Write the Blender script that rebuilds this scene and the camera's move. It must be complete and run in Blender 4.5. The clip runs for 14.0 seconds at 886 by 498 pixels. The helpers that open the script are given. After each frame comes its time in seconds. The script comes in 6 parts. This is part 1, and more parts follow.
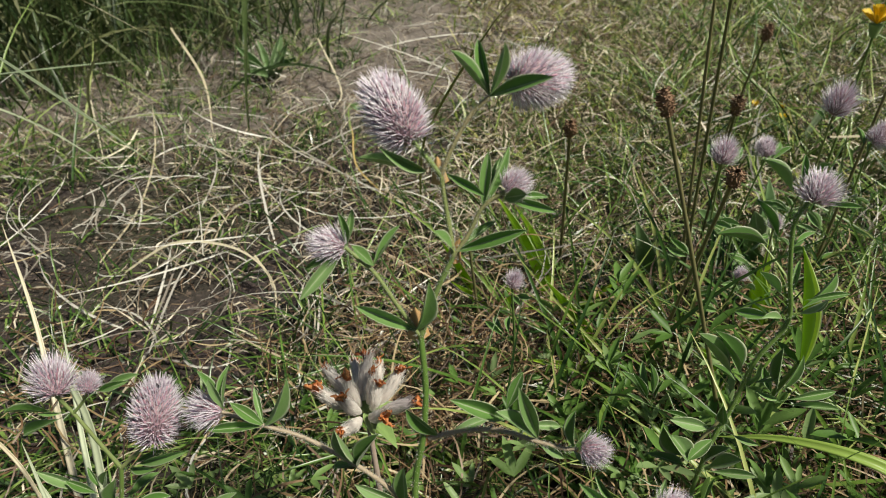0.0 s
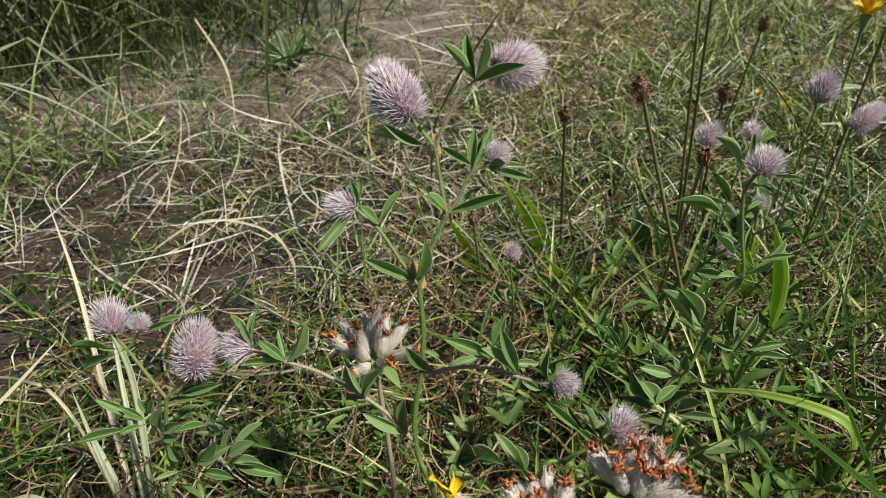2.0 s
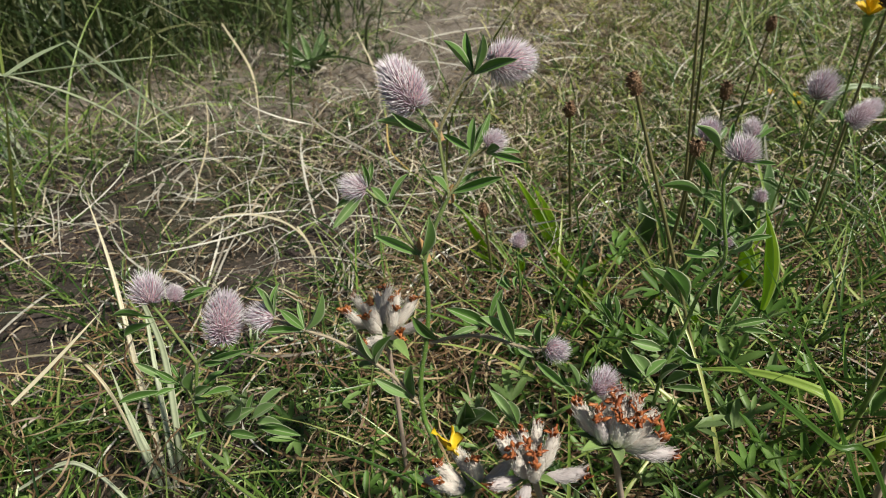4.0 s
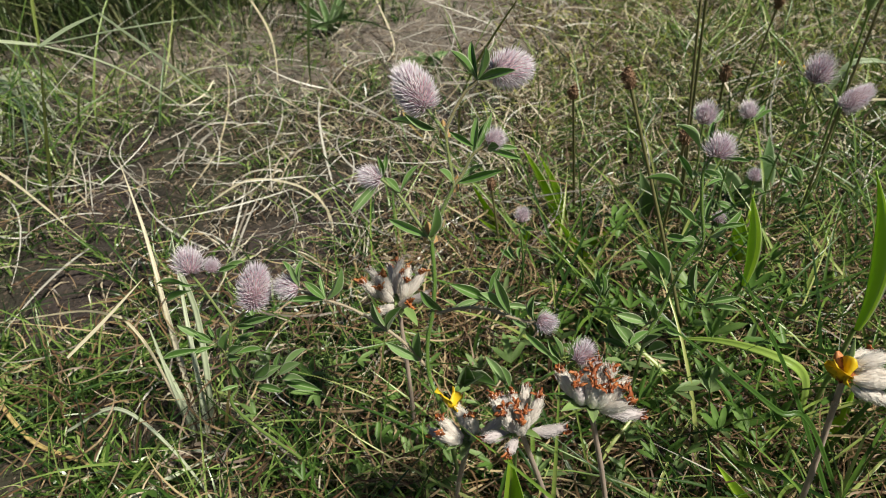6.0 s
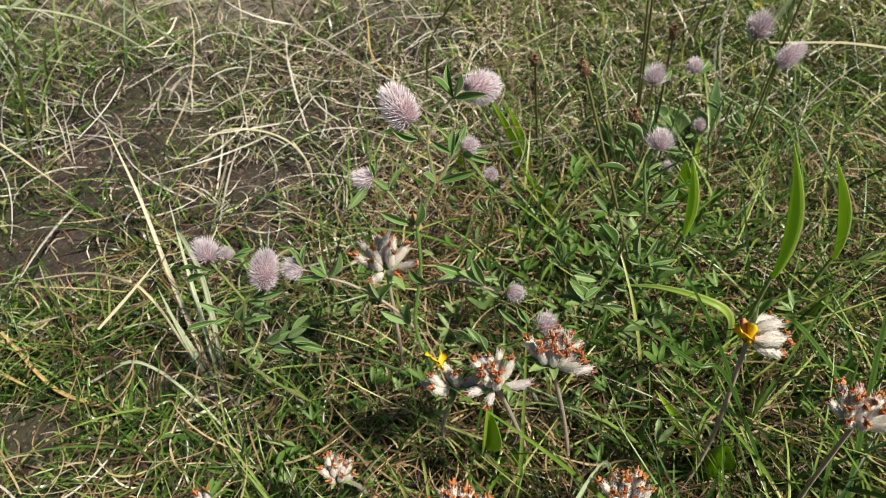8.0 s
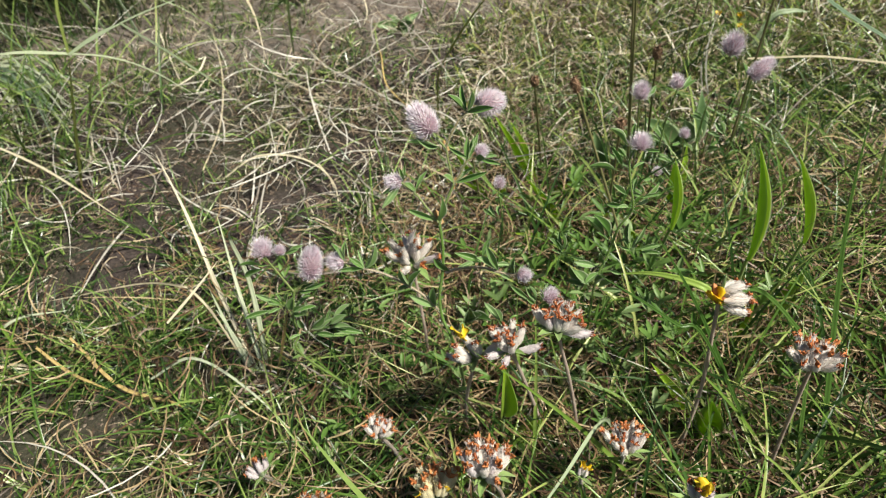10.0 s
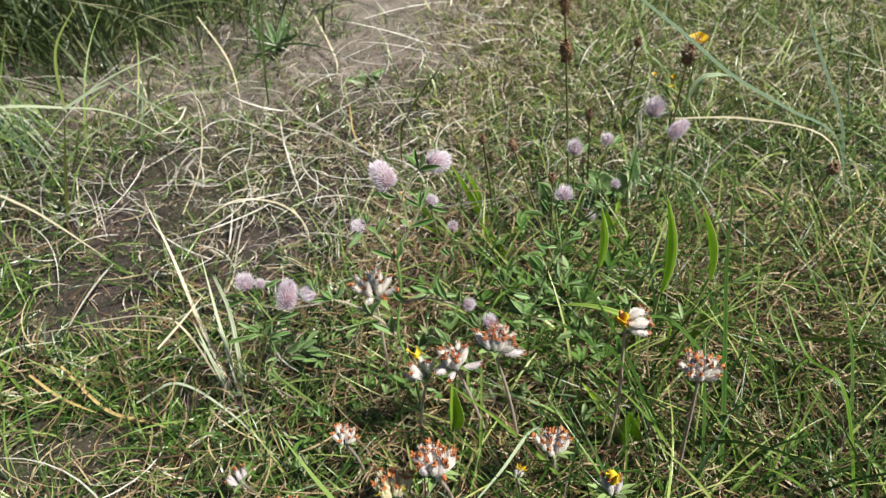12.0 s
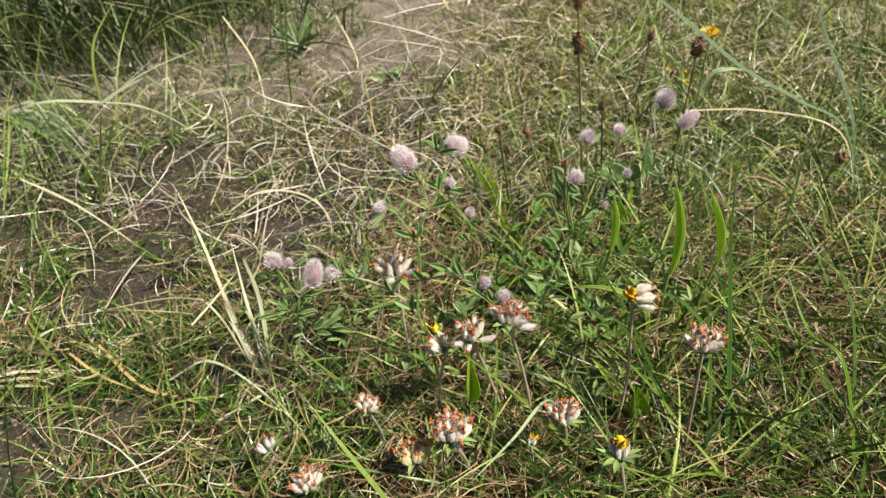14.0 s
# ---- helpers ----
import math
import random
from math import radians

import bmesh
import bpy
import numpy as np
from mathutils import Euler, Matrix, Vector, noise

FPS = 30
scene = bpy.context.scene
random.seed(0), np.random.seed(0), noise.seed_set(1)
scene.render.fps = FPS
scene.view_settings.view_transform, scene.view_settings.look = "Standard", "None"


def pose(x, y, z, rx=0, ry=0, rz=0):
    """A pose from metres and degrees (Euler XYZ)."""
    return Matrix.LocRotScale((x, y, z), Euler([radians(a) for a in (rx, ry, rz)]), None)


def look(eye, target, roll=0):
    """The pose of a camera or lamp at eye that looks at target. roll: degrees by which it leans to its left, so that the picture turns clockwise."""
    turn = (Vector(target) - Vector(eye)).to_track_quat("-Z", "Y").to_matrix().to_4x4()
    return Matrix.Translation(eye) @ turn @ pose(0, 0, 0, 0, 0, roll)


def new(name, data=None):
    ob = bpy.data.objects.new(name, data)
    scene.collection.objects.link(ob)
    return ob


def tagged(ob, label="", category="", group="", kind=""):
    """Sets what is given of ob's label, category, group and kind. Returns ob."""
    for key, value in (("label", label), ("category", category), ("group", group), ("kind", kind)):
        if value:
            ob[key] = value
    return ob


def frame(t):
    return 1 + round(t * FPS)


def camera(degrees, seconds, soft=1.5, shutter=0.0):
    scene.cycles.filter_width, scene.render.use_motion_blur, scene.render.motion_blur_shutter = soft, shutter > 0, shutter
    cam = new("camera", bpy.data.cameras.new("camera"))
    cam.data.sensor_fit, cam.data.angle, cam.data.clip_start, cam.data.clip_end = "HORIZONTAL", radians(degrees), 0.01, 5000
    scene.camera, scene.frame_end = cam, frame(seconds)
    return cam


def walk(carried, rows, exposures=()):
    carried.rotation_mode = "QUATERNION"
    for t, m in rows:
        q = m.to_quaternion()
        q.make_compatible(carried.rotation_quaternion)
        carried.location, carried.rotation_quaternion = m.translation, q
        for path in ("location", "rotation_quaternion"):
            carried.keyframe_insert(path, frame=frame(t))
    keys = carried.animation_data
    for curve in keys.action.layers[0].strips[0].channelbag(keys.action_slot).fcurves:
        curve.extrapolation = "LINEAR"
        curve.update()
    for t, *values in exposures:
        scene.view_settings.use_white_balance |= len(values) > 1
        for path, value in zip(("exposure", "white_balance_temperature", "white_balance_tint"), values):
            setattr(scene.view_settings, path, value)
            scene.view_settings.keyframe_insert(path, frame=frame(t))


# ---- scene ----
cam = camera(66.6, 14.0, 0.9)
PATH = [
    (0, (0.01, 0.007, 0.192), (-0.053, 1.712, -0.851), -3.1),
    (0.5, (0.011, 0.002, 0.195), (-0.06, 1.71, -0.843), -2.9),
    (1, (0.015, -0.004, 0.199), (-0.067, 1.695, -0.854), -3.3),
    (1.5, (0.014, -0.01, 0.198), (-0.09, 1.681, -0.864), -3.8),
    (2, (0.015, -0.014, 0.198), (-0.099, 1.675, -0.867), -3.6),
    (2.5, (0.015, -0.017, 0.2), (-0.095, 1.674, -0.862), -3.5),
    (3, (0.016, -0.02, 0.2), (-0.102, 1.675, -0.855), -3.6),
    (5.3, (0.023, -0.037, 0.208), (-0.22, 1.645, -0.847), -5.2),
    (5.5, (0.022, -0.037, 0.211), (-0.207, 1.633, -0.865), -4.7),
    (6, (0.024, -0.042, 0.217), (-0.196, 1.572, -0.943), -4.4),
    (6.5, (0.023, -0.044, 0.227), (-0.164, 1.527, -0.997), -4.7),
    (7, (0.023, -0.044, 0.235), (-0.114, 1.469, -1.066), -4.7),
    (7.5, (0.024, -0.046, 0.246), (-0.094, 1.421, -1.108), -4.2),
    (8, (0.022, -0.051, 0.255), (-0.099, 1.382, -1.136), -4.6),
    (8.5, (0.02, -0.057, 0.262), (-0.097, 1.377, -1.127), -4.9),
    (8.7, (0.021, -0.061, 0.264), (-0.144, 1.376, -1.117), -7.1),
    (10.8, (0.02, -0.102, 0.28), (-0.116, 1.418, -1.014), -6.6),
    (11, (0.019, -0.105, 0.283), (-0.103, 1.422, -1.004), -5.6),
    (11.5, (0.023, -0.113, 0.293), (-0.062, 1.438, -0.966), -4.9),
    (12, (0.029, -0.124, 0.3), (-0.021, 1.442, -0.943), -4.6),
    (12.5, (0.028, -0.131, 0.303), (-0.032, 1.437, -0.936), -4.4),
    (13, (0.029, -0.137, 0.304), (-0.051, 1.431, -0.935), -5.7),
    (13.5, (0.029, -0.142, 0.303), (-0.067, 1.427, -0.934), -5.9),
    (14, (0.029, -0.143, 0.303), (-0.073, 1.426, -0.933), -5.7),
]
walk(cam, [(t, look(eye, target, roll)) for t, eye, target, roll in PATH], [(0.0, -0.36, 6800, 4), (0.4, -0.46, 6800, 4), (1.0, -0.40, 6800, 4), (2.0, -0.37, 6800, 4), (5.3, -0.33, 6800, 4), (6.5, -0.25, 6850, 4), (8.7, -0.05, 7100, 4), (10.8, 0.1, 6500, 6), (13.3, 0.15, 6400, 6), (14.0, 0.15, 7300, 6)])

cam.data.dof.use_dof = True
cam.data.dof.focus_distance = 0.165
cam.data.dof.aperture_fstop = 43.0

# ---- daylight ----
SUN_AZIMUTH, SUN_HEIGHT = 120.0, 54.0
world = bpy.data.worlds.new("sky")
scene.world = world
world.use_nodes = True
sky = world.node_tree.nodes.new("ShaderNodeTexSky")
sky.sky_type = "NISHITA"
sky.sun_disc = False
sky.sun_elevation = radians(SUN_HEIGHT)
sky.sun_rotation = radians(SUN_AZIMUTH)
background = world.node_tree.nodes["Background"]
background.inputs["Strength"].default_value = 0.052
world.node_tree.links.new(sky.outputs["Color"], background.inputs["Color"])
lamp = bpy.data.lights.new("sun", "SUN")
lamp.energy, lamp.angle, lamp.color = 7.2, radians(5.0), (1.0, 0.95, 0.85)
sun = new("sun", lamp)
a, h = radians(SUN_AZIMUTH), radians(SUN_HEIGHT)
sun.matrix_world = look((2 * math.sin(a) * math.cos(h), 2 * math.cos(a) * math.cos(h), 2 * math.sin(h)), (0, 0, 0))


# ---- materials ----
def material(name, ramp, vary="object", rough=0.6, through_light=0.0, noise_size=300.0, noise_share=0.35, bump=0.0, sheen=0.0, along=None):
    """Colours picked from a ramp by a random value for each piece, stirred by noise at two scales."""
    m = bpy.data.materials.new(name)
    m.use_nodes = True
    n, link = m.node_tree.nodes, m.node_tree.links
    shader, end = n["Principled BSDF"], n["Material Output"]
    if vary == "island":
        pick = n.new("ShaderNodeNewGeometry").outputs["Random Per Island"]
    else:
        pick = n.new("ShaderNodeObjectInfo").outputs["Random"]
    place = n.new("ShaderNodeTexCoord").outputs["Object"]
    grain, blotch = n.new("ShaderNodeTexNoise"), n.new("ShaderNodeTexNoise")
    grain.inputs["Scale"].default_value, grain.inputs["Detail"].default_value = noise_size * 6, 3
    blotch.inputs["Scale"].default_value, blotch.inputs["Detail"].default_value = noise_size, 2
    link.new(place, grain.inputs["Vector"]), link.new(place, blotch.inputs["Vector"])
    both = n.new("ShaderNodeMath")
    both.operation = "ADD"
    link.new(grain.outputs["Fac"], both.inputs[0]), link.new(blotch.outputs["Fac"], both.inputs[1])
    stir = n.new("ShaderNodeMath")
    stir.operation = "MULTIPLY_ADD"
    stir.inputs[1].default_value, stir.inputs[2].default_value = noise_share, -noise_share
    link.new(both.outputs[0], stir.inputs[0])
    total = n.new("ShaderNodeMath")
    total.operation = "ADD"
    total.use_clamp = True
    link.new(pick, total.inputs[0]), link.new(stir.outputs[0], total.inputs[1])
    colours = n.new("ShaderNodeValToRGB")
    steps = colours.color_ramp.elements
    for k, c in enumerate(ramp):
        e = steps[k] if k < 2 else steps.new(1.0)
        e.position, e.color = k / (len(ramp) - 1), (*c, 1)
    # positions again, in order, since new steps sort themselves
    for k, c in enumerate(ramp):
        steps[k].position, steps[k].color = k / (len(ramp) - 1), (*c, 1)
    link.new(total.outputs[0], colours.inputs["Fac"])
    paint = colours.outputs["Color"]
    if along:
        # a second colour towards one end of the piece, as the plant grows it
        way = n.new("ShaderNodeSeparateXYZ")
        link.new(n.new("ShaderNodeTexCoord").outputs["Generated"], way.inputs[0])
        reach = n.new("ShaderNodeMapRange")
        reach.inputs["From Min"].default_value, reach.inputs["From Max"].default_value = along[1], along[2]
        link.new(way.outputs["Z"], reach.inputs["Value"])
        fade = n.new("ShaderNodeMix")
        fade.data_type = "RGBA"
        link.new(reach.outputs[0], fade.inputs["Factor"]), link.new(paint, fade.inputs["A"])
        fade.inputs["B"].default_value = (*along[0], 1)
        paint = fade.outputs["Result"]
    link.new(paint, shader.inputs["Base Color"])
    shader.inputs["Roughness"].default_value = rough
    shader.inputs["Specular IOR Level"].default_value = 0.5
    if sheen:
        shader.inputs["Sheen Weight"].default_value = sheen
        shader.inputs["Sheen Roughness"].default_value = 0.4
    if bump:
        relief = n.new("ShaderNodeBump")
        relief.inputs["Strength"].default_value, relief.inputs["Distance"].default_value = bump, 0.0003
        link.new(grain.outputs["Fac"], relief.inputs["Height"])
        link.new(relief.outputs["Normal"], shader.inputs["Normal"])
    if through_light:
        glow, mix = n.new("ShaderNodeBsdfTranslucent"), n.new("ShaderNodeMixShader")
        link.new(paint, glow.inputs["Color"])
        mix.inputs["Fac"].default_value = through_light
        link.new(shader.outputs[0], mix.inputs[1]), link.new(glow.outputs[0], mix.inputs[2])
        link.new(mix.outputs[0], end.inputs["Surface"])
    return m


TURF_GREEN = material("turf_green", [(0.010, 0.029, 0.006), (0.036, 0.086, 0.014), (0.12, 0.212, 0.040), (0.30, 0.37, 0.12)], "island", 0.3, 0.15, 60)
TURF_DRY = material("turf_dry", [(0.030, 0.017, 0.011), (0.13, 0.078, 0.046), (0.33, 0.262, 0.18), (0.63, 0.565, 0.44)], "island", 0.42, 0.06, 40, 0.2)
THATCH = material("dead_thatch", [(0.028, 0.014, 0.008), (0.11, 0.058, 0.030), (0.25, 0.165, 0.085), (0.46, 0.36, 0.21)], "island", 0.5, 0.06, 40, 0.2)
LITTER = material("straw_litter", [(0.19, 0.16, 0.135), (0.34, 0.31, 0.27), (0.49, 0.465, 0.42), (0.70, 0.675, 0.62)], "island", 0.42, 0.1, 25, 0.15)
MARRAM = material("marram", [(0.018, 0.035, 0.010), (0.04, 0.07, 0.018), (0.08, 0.12, 0.035), (0.22, 0.22, 0.11)], "island", 0.45, 0.2, 40)
MEADOW = material("meadow_turf", [(0.055, 0.085, 0.012), (0.15, 0.205, 0.030), (0.30, 0.345, 0.068), (0.50, 0.47, 0.17)], "island", 0.4, 0.25, 60)
TALL_GREEN = material("tall_green", [(0.03, 0.075, 0.016), (0.10, 0.185, 0.038), (0.22, 0.315, 0.075), (0.36, 0.41, 0.15)], "island", 0.38, 0.3, 40)
ARCHING = material("arching_green", [(0.016, 0.045, 0.009), (0.048, 0.108, 0.017), (0.14, 0.235, 0.038), (0.38, 0.42, 0.14)], "island", 0.34, 0.2, 40)
HERB = material("herb_leaf", [(0.08, 0.17, 0.03), (0.13, 0.25, 0.05), (0.20, 0.33, 0.09), (0.28, 0.39, 0.17)], "object", 0.45, 0.4, 4)
CRUMB = material("litter_crumbs", [(0.025, 0.018, 0.014), (0.06, 0.042, 0.032), (0.12, 0.085, 0.065), (0.30, 0.24, 0.19)], "island", 0.8, 0.0, 100)
STRAW_PALE = material("straw_pale", [(0.62, 0.54, 0.38), (0.78, 0.72, 0.56)], "object", 0.42, 0.2, 90, 0.5, 0.3)
STRAW_GREEN = material("straw_green", [(0.50, 0.56, 0.38), (0.66, 0.70, 0.54)], "object", 0.42, 0.25, 90, 0.5, 0.3)
STRAW_GOLD = material("straw_gold", [(0.50, 0.36, 0.13), (0.60, 0.47, 0.22)], "object", 0.5, 0.2, 90, 0.5, 0.3)
SHEATH = material("dead_sheath", [(0.20, 0.13, 0.10), (0.42, 0.34, 0.28)], "object", 0.7, 0.15, 90, 0.5, 0.3)
GREEN_STALK = material("green_stalk", [(0.18, 0.24, 0.05), (0.30, 0.33, 0.09)], "object", 0.45, 0.25, 60, 0.5, 0.3)
GREEN_FRESH = material("green_fresh", [(0.14, 0.26, 0.03), (0.26, 0.38, 0.07)], "object", 0.4, 0.42, 60, 0.5, 0.3)
GREEN_DARK = material("green_dark", [(0.045, 0.11, 0.018), (0.10, 0.19, 0.04)], "object", 0.38, 0.3, 60, 0.5, 0.3)
GREEN_PALE = material("green_pale", [(0.28, 0.36, 0.22), (0.40, 0.47, 0.31)], "object", 0.42, 0.25, 60, 0.5, 0.3)
GREEN_BLUE = material("green_blue", [(0.13, 0.20, 0.13), (0.22, 0.30, 0.20)], "object", 0.45, 0.25, 60, 0.5, 0.3)
STEM = material("clover_stem", [(0.10, 0.19, 0.035), (0.15, 0.23, 0.055), (0.20, 0.22, 0.075)], "object", 0.45, 0.0, 120, 0.5, 0.2, 0.1)
STEM_RED = material("reddish_stem", [(0.16, 0.23, 0.07), (0.23, 0.26, 0.10), (0.30, 0.25, 0.14)], "object", 0.5, 0.0, 120, 0.5, 0.2, 0.1)
STEM_TAN = material("tan_stem", [(0.34, 0.27, 0.19), (0.42, 0.34, 0.25)], "object", 0.55, 0.0, 120, 0.5, 0.2, 0.1)
STEM_WOOLLY = material("woolly_stem", [(0.27, 0.19, 0.15), (0.38, 0.29, 0.24)], "object", 0.7, 0.0, 120, 0.5, 0.2, 0.2)
STEM_BROWN = material("ribwort_stem", [(0.13, 0.13, 0.05), (0.20, 0.17, 0.08)], "object", 0.6, 0.0, 120, 0.5, 0.2)
STIPULE = material("stipule", [(0.50, 0.22, 0.08), (0.60, 0.38, 0.18)], "object", 0.6, 0.2, 4)
WHITE_HAIR = material("white_hair", [(0.55, 0.55, 0.50), (0.70, 0.70, 0.66)], "island", 0.5, 0.3, 4)
LILAC_HAIR = material("lilac_hair", [(0.58, 0.47, 0.60), (0.77, 0.68, 0.79), (0.90, 0.84, 0.92), (0.97, 0.95, 0.98)], "island", 0.4, 0.12, 4)
CALYX_TEETH = material("clover_teeth", [(0.42, 0.22, 0.28), (0.58, 0.36, 0.45), (0.70, 0.52, 0.60)], "island", 0.5, 0.1, 4)
CLOVER_CORE = material("clover_core", [(0.26, 0.17, 0.20), (0.40, 0.28, 0.32)], "object", 0.8, 0.0, 4, 0.5, 0.4)
CALYX = material("vetch_calyx", [(0.62, 0.53, 0.49), (0.76, 0.70, 0.66), (0.85, 0.82, 0.78), (0.91, 0.89, 0.86)], "island", 0.7, 0.1, 4, 0.4, 0.5, 0.4, ((0.62, 0.42, 0.36), 0.75, 1.2))
CALYX_CREAM = material("vetch_calyx_cream", [(0.66, 0.56, 0.32), (0.80, 0.73, 0.50), (0.88, 0.85, 0.70)], "island", 0.7, 0.1, 4, 0.4, 0.5, 0.4)
CALYX_GREY = material("vetch_calyx_grey", [(0.50, 0.43, 0.45), (0.66, 0.60, 0.62), (0.80, 0.76, 0.78)], "island", 0.7, 0.1, 4, 0.4, 0.5, 0.4, ((0.42, 0.27, 0.26), 0.7, 1.1))
WILTED = material("wilted_petal", [(0.30, 0.08, 0.03), (0.54, 0.18, 0.055), (0.72, 0.36, 0.16)], "island", 0.5, 0.15, 4, 0.5, 0.4)
WILTED_BROWN = material("wilted_petal_brown", [(0.16, 0.045, 0.025), (0.40, 0.11, 0.035), (0.60, 0.24, 0.09)], "island", 0.5, 0.15, 4, 0.5, 0.4)
YELLOW = material("yellow_petal", [(0.75, 0.50, 0.02), (0.85, 0.62, 0.03)], "object", 0.5, 0.3, 4, 0.4)
SEED = material("seed_head", [(0.06, 0.03, 0.015), (0.17, 0.09, 0.05), (0.32, 0.21, 0.13)], "island", 0.75, 0.0, 4, 0.4, 0.5)
BRACT = material("vetch_bract", [(0.20, 0.32, 0.09), (0.32, 0.44, 0.16)], "object", 0.6, 0.2, 4, 0.5, 0.3, 0.3)


def leaf_material(name, ramp, edge, rough, lit=0.3):
    """A leaf with a pale downy rim, a pale midrib and a few worn specks."""
    m = material(name, ramp, "object", rough, lit, 5, 0.4, 0.2, 0.1)
    n, link = m.node_tree.nodes, m.node_tree.links
    shader = n["Principled BSDF"]
    flesh = shader.inputs["Base Color"].links[0].from_socket
    spot = n.new("ShaderNodeTexCoord").outputs["UV"]
    split = n.new("ShaderNodeSeparateXYZ")
    link.new(spot, split.inputs[0])
    rim = n.new("ShaderNodeMapRange")
    rim.inputs["From Min"].default_value, rim.inputs["From Max"].default_value = 0.80, 0.95
    link.new(split.outputs["X"], rim.inputs["Value"])
    rib = n.new("ShaderNodeMapRange")
    rib.inputs["From Min"].default_value, rib.inputs["From Max"].default_value = 0.10, 0.02
    link.new(split.outputs["X"], rib.inputs["Value"])
    most = n.new("ShaderNodeMath")
    most.operation = "MAXIMUM"
    link.new(rim.outputs[0], most.inputs[0]), link.new(rib.outputs[0], most.inputs[1])
    share = n.new("ShaderNodeMath")
    share.operation = "MULTIPLY"
    share.inputs[1].default_value = edge
    link.new(most.outputs[0], share.inputs[0])
    mix = n.new("ShaderNodeMix")
    mix.data_type = "RGBA"
    link.new(share.outputs[0], mix.inputs["Factor"])
    link.new(flesh, mix.inputs["A"])
    mix.inputs["B"].default_value = (0.50, 0.55, 0.38, 1)
    link.new(mix.outputs["Result"], shader.inputs["Base Color"])
    return m


LEAF = leaf_material("clover_leaf", [(0.11, 0.235, 0.05), (0.17, 0.32, 0.085), (0.26, 0.40, 0.16)], 0.9, 0.38)
BROAD = leaf_material("ribwort_leaf", [(0.34, 0.53, 0.03), (0.44, 0.62, 0.07)], 0.25, 0.4, 0.5)

DULL = leaf_material("dull_leaf", [(0.12, 0.22, 0.08), (0.20, 0.32, 0.13)], 0.4, 0.5)

soil_m = bpy.data.materials.new("sandy_soil")
soil_m.use_nodes = True
n, link = soil_m.node_tree.nodes, soil_m.node_tree.links
where = n.new("ShaderNodeTexCoord").outputs["Object"]
fine, coarse, moss = (n.new("ShaderNodeTexNoise") for _ in range(3))
for node, size in ((fine, 420.0), (coarse, 26.0), (moss, 7.0)):
    node.inputs["Scale"].default_value, node.inputs["Detail"].default_value = size, 5
    link.new(where, node.inputs["Vector"])
earth = n.new("ShaderNodeValToRGB")
for k, (at, c) in enumerate(((0.3, (0.011, 0.008, 0.0075)), (0.52, (0.040, 0.028, 0.027)), (0.8, (0.13, 0.095, 0.09)))):
    e = earth.color_ramp.elements[k] if k < 2 else earth.color_ramp.elements.new(at)
    e.position, e.color = at, (*c, 1)
blend = n.new("ShaderNodeMath")
blend.operation = "MULTIPLY_ADD"
blend.inputs[1].default_value = 0.55
half = n.new("ShaderNodeMath")
half.operation = "MULTIPLY"
half.inputs[1].default_value = 0.45
link.new(coarse.outputs["Fac"], half.inputs[0])
link.new(fine.outputs["Fac"], blend.inputs[0]), link.new(half.outputs[0], blend.inputs[2])
link.new(blend.outputs[0], earth.inputs["Fac"])
green = n.new("ShaderNodeMapRange")
green.inputs["From Min"].default_value, green.inputs["From Max"].default_value = 0.45, 0.65
green.inputs["To Max"].default_value = 0.6
link.new(moss.outputs["Fac"], green.inputs["Value"])
tint = n.new("ShaderNodeMix")
tint.data_type = "RGBA"
link.new(green.outputs[0], tint.inputs["Factor"]), link.new(earth.outputs["Color"], tint.inputs["A"])
tint.inputs["B"].default_value = (0.04, 0.05, 0.016, 1)
# dry pale sand where the path runs, and close worn turf farther off
spread = n.new("ShaderNodeSeparateXYZ")
link.new(where, spread.inputs[0])
path_y = n.new("ShaderNodeMapRange")
path_y.interpolation_type = "SMOOTHSTEP"
path_y.inputs["From Min"].default_value, path_y.inputs["From Max"].default_value = 0.55, 0.77
path_y.inputs["To Min"].default_value, path_y.inputs["To Max"].default_value = 0.0, 0.85
ragged = n.new("ShaderNodeMath")
ragged.operation = "MULTIPLY_ADD"
ragged.inputs[1].default_value = 0.3
link.new(moss.outputs["Fac"], ragged.inputs[0]), link.new(spread.outputs["Y"], ragged.inputs[2])
link.new(ragged.outputs[0], path_y.inputs["Value"])
sand = n.new("ShaderNodeValToRGB")
for k, (at, c) in enumerate(((0.3, (0.09, 0.076, 0.064)), (0.52, (0.22, 0.185, 0.16)), (0.8, (0.40, 0.35, 0.315)))):
    e = sand.color_ramp.elements[k] if k < 2 else sand.color_ramp.elements.new(at)
    e.position, e.color = at, (*c, 1)
link.new(blend.outputs[0], sand.inputs["Fac"])
sandy = n.new("ShaderNodeMix")
sandy.data_type = "RGBA"
link.new(path_y.outputs[0], sandy.inputs["Factor"])
link.new(tint.outputs["Result"], sandy.inputs["A"]), link.new(sand.outputs["Color"], sandy.inputs["B"])
heart = n.new("ShaderNodeVectorMath")
heart.operation = "DISTANCE"
heart.inputs[1].default_value = (0.0, 0.65, 0.0)
link.new(where, heart.inputs[0])
away = n.new("ShaderNodeMapRange")
away.interpolation_type = "SMOOTHSTEP"
away.inputs["From Min"].default_value, away.inputs["From Max"].default_value = 0.75, 1.45
link.new(heart.outputs["Value"], away.inputs["Value"])
turf_tone = n.new("ShaderNodeValToRGB")
